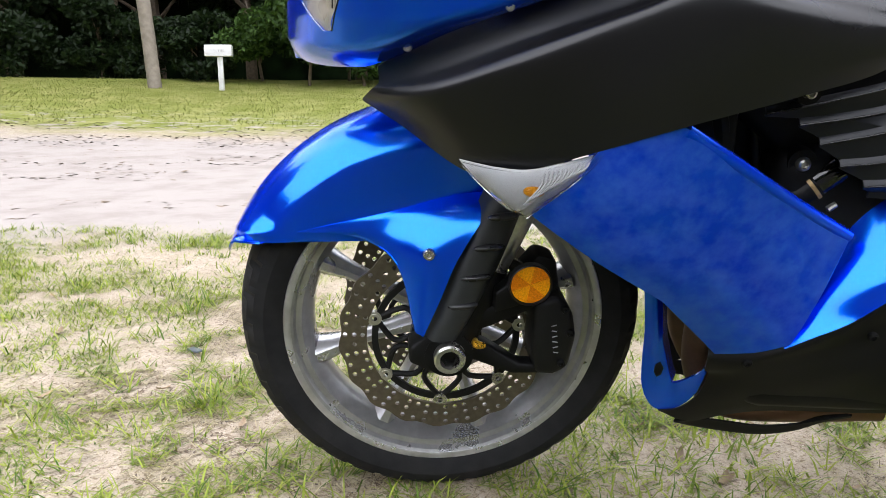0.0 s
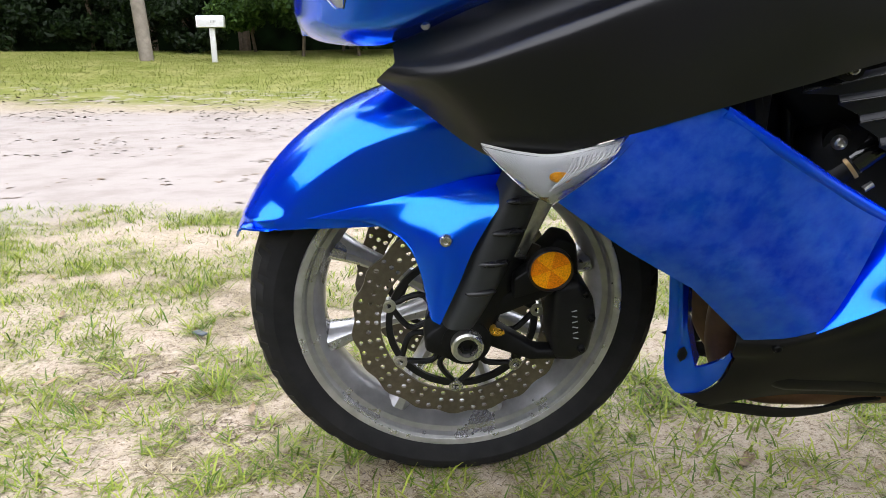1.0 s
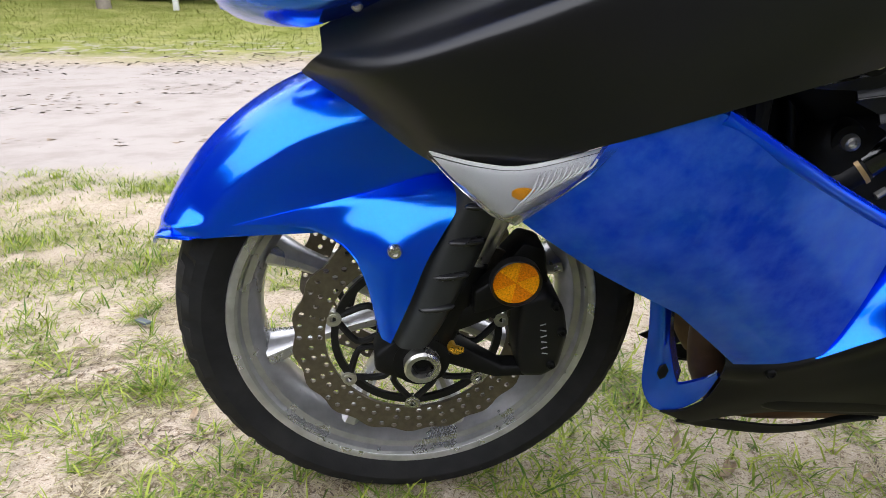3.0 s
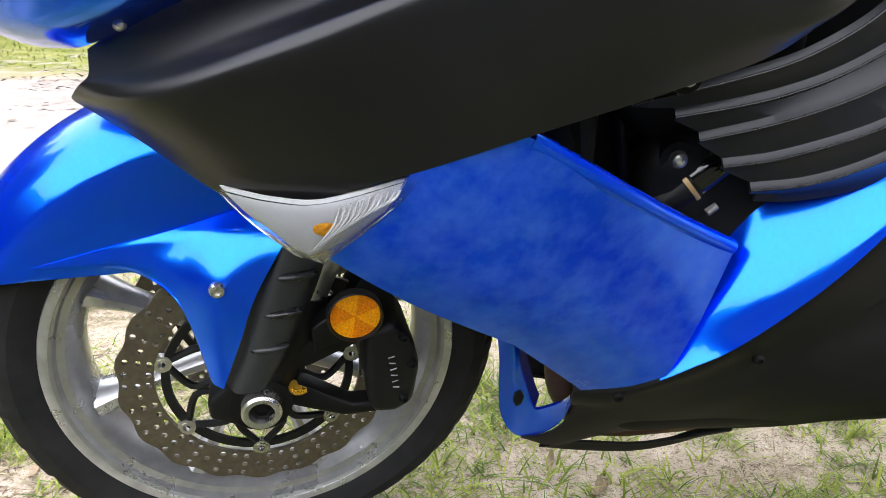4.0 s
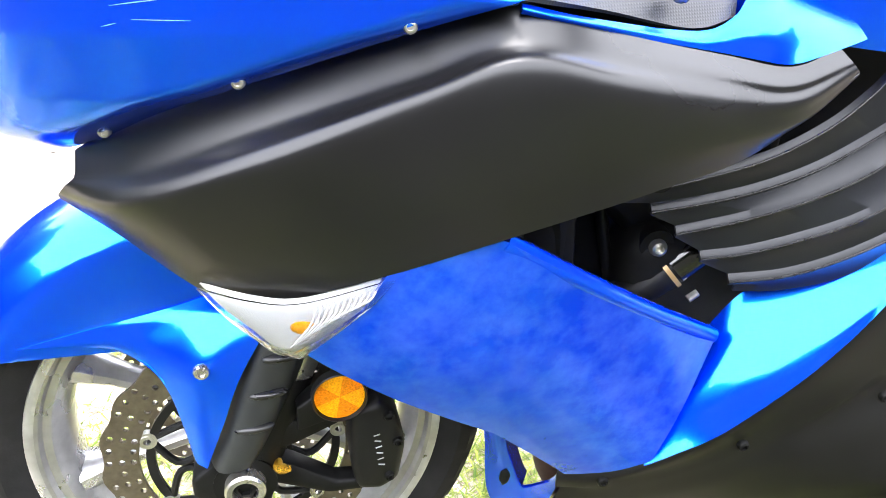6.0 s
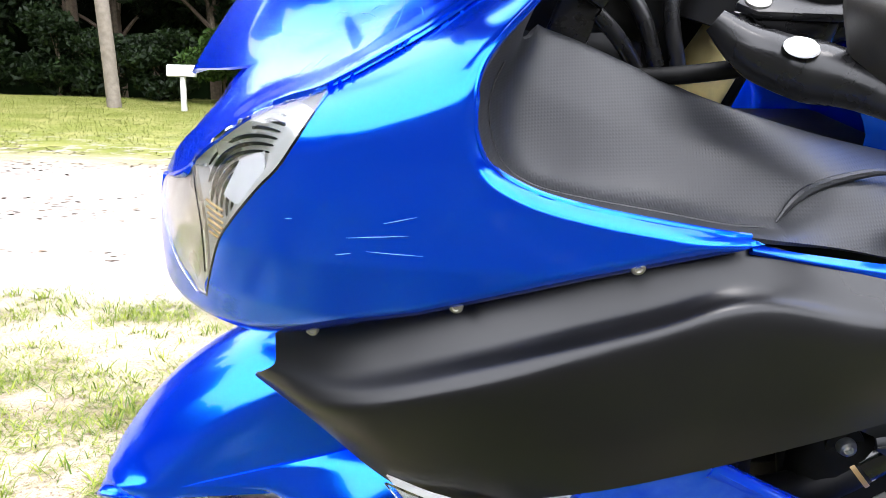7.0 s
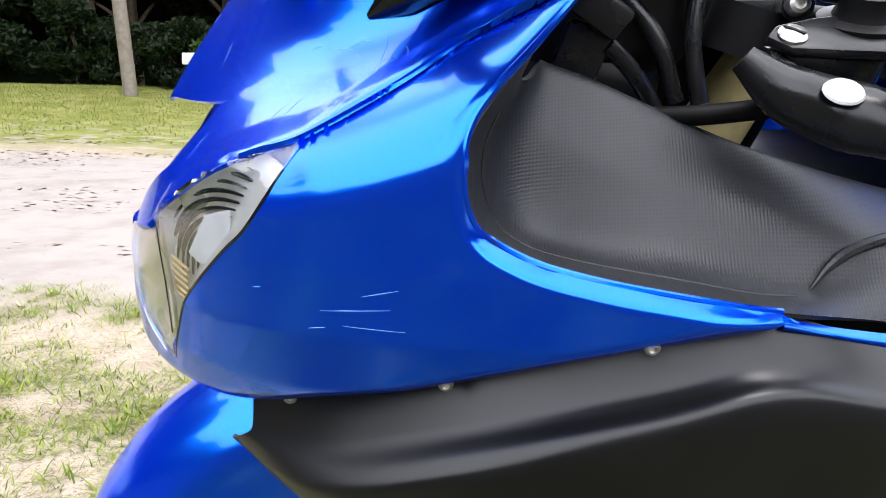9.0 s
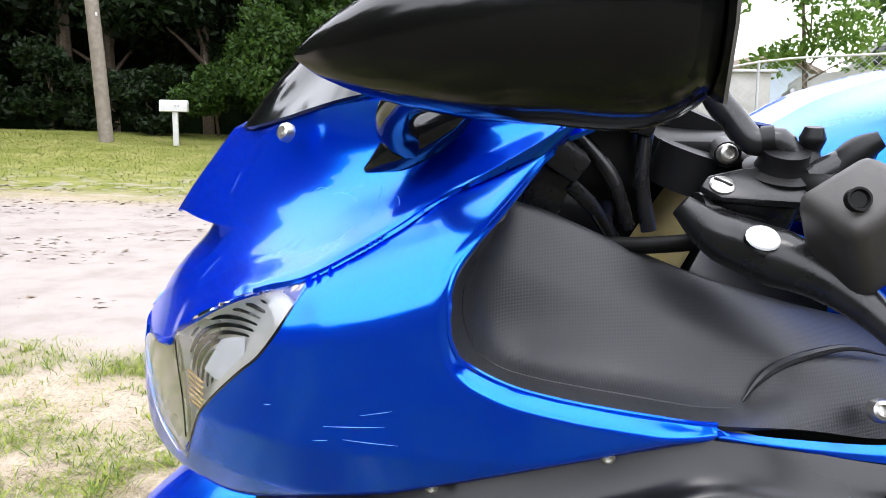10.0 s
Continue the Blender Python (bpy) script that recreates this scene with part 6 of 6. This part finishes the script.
for x, y, z, r in ((0.404, -0.146, 0.581, 0.0085), (0.372, -0.222, 0.676, 0.0065)):
    b = bolt(r, 0.008)
    bmesh.ops.translate(b, verts=b.verts, vec=(x, y, z))
    part("frame_bolt", b, STEEL, bike)
    c = turned([(0.0, 0.0), (r * 1.9, 0.0), (r * 2.1, 0.01), (r * 2.1, 0.03), (0, 0.03)], 24, close=False)
    bmesh.ops.translate(c, verts=c.verts, vec=(x, y, z))
    part("bolt_boss", c, DARK, bike)
hose = part("coolant_hose", tube([(0.350, -0.115, 0.497), (0.376, -0.130, 0.518), (0.400, -0.135, 0.536), (0.428, -0.135, 0.558), (0.446, -0.130, 0.574)], 0.0185, 18, 18), PLASTIC, bike, "black coolant hose with a steel clip")
part("hose_end", tube([(0.424, -0.133, 0.556), (0.436, -0.133, 0.566), (0.446, -0.132, 0.574)], 0.0215, 18, 5), GLOSSB, hose)
part("clip_screw", tube([(0.437, -0.152, 0.528), (0.446, -0.150, 0.534)], 0.004, 8, 3), STEEL, hose)
for pts_, r_ in (([(0.293, -0.105, 0.64), (0.296, -0.104, 0.59), (0.303, -0.102, 0.55)], 0.0035), ([(0.311, -0.105, 0.64), (0.314, -0.104, 0.59), (0.322, -0.102, 0.54)], 0.0045), ([(0.352, -0.112, 0.63), (0.362, -0.110, 0.58), (0.376, -0.108, 0.51)], 0.006),
                 ([(0.482, -0.135, 0.545), (0.474, -0.128, 0.505), (0.462, -0.122, 0.475)], 0.008), ([(0.432, -0.130, 0.492), (0.452, -0.128, 0.505), (0.470, -0.126, 0.520)], 0.005)):
    part("engine_cable", tube(pts_, r_, 10, 14), PLASTIC, bike)
cl = turned([(0.0190, -0.0022), (0.0206, -0.0022), (0.0206, 0.0022), (0.0190, 0.0022)], 24)
cl.transform(Matrix.Translation((0.420, -0.135, 0.552)) @ Matrix.Rotation(radians(-39), 4, "Y") @ Matrix.Rotation(radians(90), 4, "Z"))
part("hose_clip", cl, GOLDRIB, hose)
part("lower_hose", tube([(0.46, -0.10, 0.48), (0.47, -0.11, 0.52), (0.49, -0.11, 0.55)], 0.012, 10, 10), DARK, bike)

# clutch-side case, shift shaft, stand
case = turned([(0.0, -0.150), (0.022, -0.150), (0.026, -0.160), (0.034, -0.162), (0.038, -0.152), (0.052, -0.150), (0.057, -0.162), (0.070, -0.160), (0.078, -0.148), (0.080, -0.10), (0.0, -0.10)], 56, close=False)
bmesh.ops.translate(case, verts=case.verts, vec=(0.775, 0, 0.425))
CASE = mat("dull_grey_engine_case", (0.020, 0.020, 0.022), 0.42, 0.3, 0.2, 30, dirt=(0.05, 0.047, 0.043), dirt_scale=9)
co = part("crank_case", case, CASE, bike, "dull black round engine case")
inn = turned([(0.030, -0.172), (0.040, -0.172), (0.042, -0.160), (0.028, -0.160)], 36)
bmesh.ops.translate(inn, verts=inn.verts, vec=(0.768, 0, 0.440))
part("case_ring", inn, CASE, co)
part("shift_linkage", tube([(0.70, -0.13, 0.385), (0.735, -0.14, 0.372), (0.765, -0.14, 0.345), (0.80, -0.14, 0.33)], 0.006, 8, 14), STEEL, bike)
for x, z in ((0.735, 0.385), (0.763, 0.344), (0.790, 0.325), (0.728, 0.362)):
    b = bolt(0.0085, 0.01, False)
    bmesh.ops.translate(b, verts=b.verts, vec=(x, -0.14, z))
    part("linkage_bolt", b, STEEL, bike)
part("foot_rest_bar", tube([(0.74, -0.13, 0.318), (0.80, -0.14, 0.312), (0.90, -0.15, 0.315)], 0.011, 10, 8), STEEL, bike)
down = LEANED.inverted()
stand = part("side_stand", tube([(0.735, -0.135, 0.275), (0.742, -0.15, 0.215), (0.765, -0.20, 0.11), (0.80, -0.262, -0.035)], [0.012, 0.011, 0.009, 0.009], 12, 24), DARK, bike, "black steel side stand with a return spring")
spr = []
for k in range(300):
    a = k / 300 * 10 * 2 * math.pi
    s = k / 299
    spr.append((0.726 + 0.012 * s + 0.0055 * math.cos(a), -0.172 - 0.004 * s + 0.0055 * math.sin(a), 0.268 - 0.042 * s))
part("spring", tube(spr, 0.0013, 5, 300, False), DISC, stand, "steel coil spring")
part("spring_sleeve", tube([(0.714, -0.170, 0.315), (0.726, -0.172, 0.268)], 0.0060, 14, 3), CASE, stand, "dull steel spring sleeve")
part("spring_hook", tube([(0.735, -0.174, 0.226), (0.735, -0.174, 0.205), (0.741, -0.175, 0.190), (0.748, -0.175, 0.196), (0.748, -0.174, 0.212)], 0.0018, 6, 16), DISC, stand)

# belly, nose duct, exhaust
duct = [[(0.240, -0.136, 0.420), (0.248, -0.118, 0.345), (0.250, -0.105, 0.299), (0.254, -0.092, 0.246), (0.266, -0.085, 0.211), (0.282, -0.083, 0.196), (0.306, -0.090, 0.205), (0.324, -0.108, 0.239), (0.329, -0.135, 0.291)],
        [(0.251, -0.143, 0.420), (0.260, -0.128, 0.342), (0.266, -0.114, 0.301), (0.272, -0.101, 0.256), (0.282, -0.094, 0.231), (0.293, -0.092, 0.224), (0.310, -0.100, 0.238), (0.322, -0.116, 0.262), (0.327, -0.135, 0.295)],
        [(0.263, -0.138, 0.415), (0.271, -0.122, 0.338), (0.279, -0.112, 0.303), (0.288, -0.104, 0.269), (0.294, -0.100, 0.253), (0.301, -0.103, 0.255), (0.313, -0.115, 0.270), (0.321, -0.126, 0.284), (0.325, -0.137, 0.300)]]
nd = part("nose_duct", sheet(across(duct, 50, 16), 0.004), BLUE, bike, "scuffed blue lower nose duct", None)
bend = [(x + 0.001, y + 0.002, z) for x, y, z in duct[2][:5]]
flange = [[(x, y, z) for x, y, z in bend], [(x + 0.009, y + 0.022, z + 0.002) for x, y, z in bend]]
part("duct_flange", sheet(across(flange, 20, 6), 0.003), BLUE, nd)
part("duct_scuff", slab([(0.268, 0.288), (0.274, 0.292), (0.279, 0.282), (0.276, 0.272), (0.270, 0.268), (0.266, 0.276)], -0.1125, -0.108, 0.001), DARK, nd, "dark worn hole in the duct")
keel = [[(0.322, -0.083, 0.178), (0.357, -0.083, 0.181), (0.422, -0.084, 0.175), (0.464, -0.090, 0.183), (0.497, -0.105, 0.203), (0.53, -0.118, 0.222)],
        [(0.308, -0.074, 0.168), (0.360, -0.074, 0.159), (0.426, -0.075, 0.154), (0.475, -0.083, 0.169), (0.502, -0.100, 0.197), (0.53, -0.114, 0.216)],
        [(0.312, -0.066, 0.170), (0.360, -0.064, 0.162), (0.426, -0.065, 0.158), (0.475, -0.073, 0.172), (0.502, -0.090, 0.199), (0.53, -0.108, 0.217)]]
for m in (None, MIRROR):
    part("belly_pan", sheet(across(keel, 40, 10), 0.003), LOWER, bike, "black belly pan lip", m)
part("exhaust_header", tube([(0.36, -0.06, 0.40), (0.335, -0.065, 0.32), (0.345, -0.06, 0.24), (0.40, -0.05, 0.19), (0.6, -0.04, 0.19)], 0.024, 16, 30), RUST, bike, "heat-stained brown exhaust header")
part("exhaust_header", tube([(0.36, 0.06, 0.40), (0.335, 0.065, 0.32), (0.345, 0.06, 0.24), (0.40, 0.05, 0.19), (0.6, 0.04, 0.19)], 0.024, 16, 30), RUST, bike, "heat-stained brown exhaust header")
# rear wheel, mostly out of sight, on which the motorcycle stands
rw = turned([(r + 0.012, y * 1.5) for r, y in tyre_prof], 96)
bmesh.ops.translate(rw, verts=rw.verts, vec=(1.44, 0, 0.318))
part("rear_tyre", rw, RUBBER, bike)
rr_ = turned([(r, y * 1.5) for r, y in rim_prof], 96)
bmesh.ops.translate(rr_, verts=rr_.verts, vec=(1.44, 0, 0.318))
part("rear_rim", rr_, SILVER, bike)
part("tail", slab([(0.78, 0.90), (1.0, 0.80), (1.5, 0.88), (1.75, 0.95), (1.6, 0.80), (1.1, 0.62), (0.75, 0.62)], -0.14, 0.14, 0.03, 3), BLUE, bike, "blue tail section")
part("swing_arm", slab([(0.85, 0.36), (1.44, 0.34), (1.44, 0.29), (0.85, 0.28)], -0.12, 0.12, 0.015), DARK, bike)
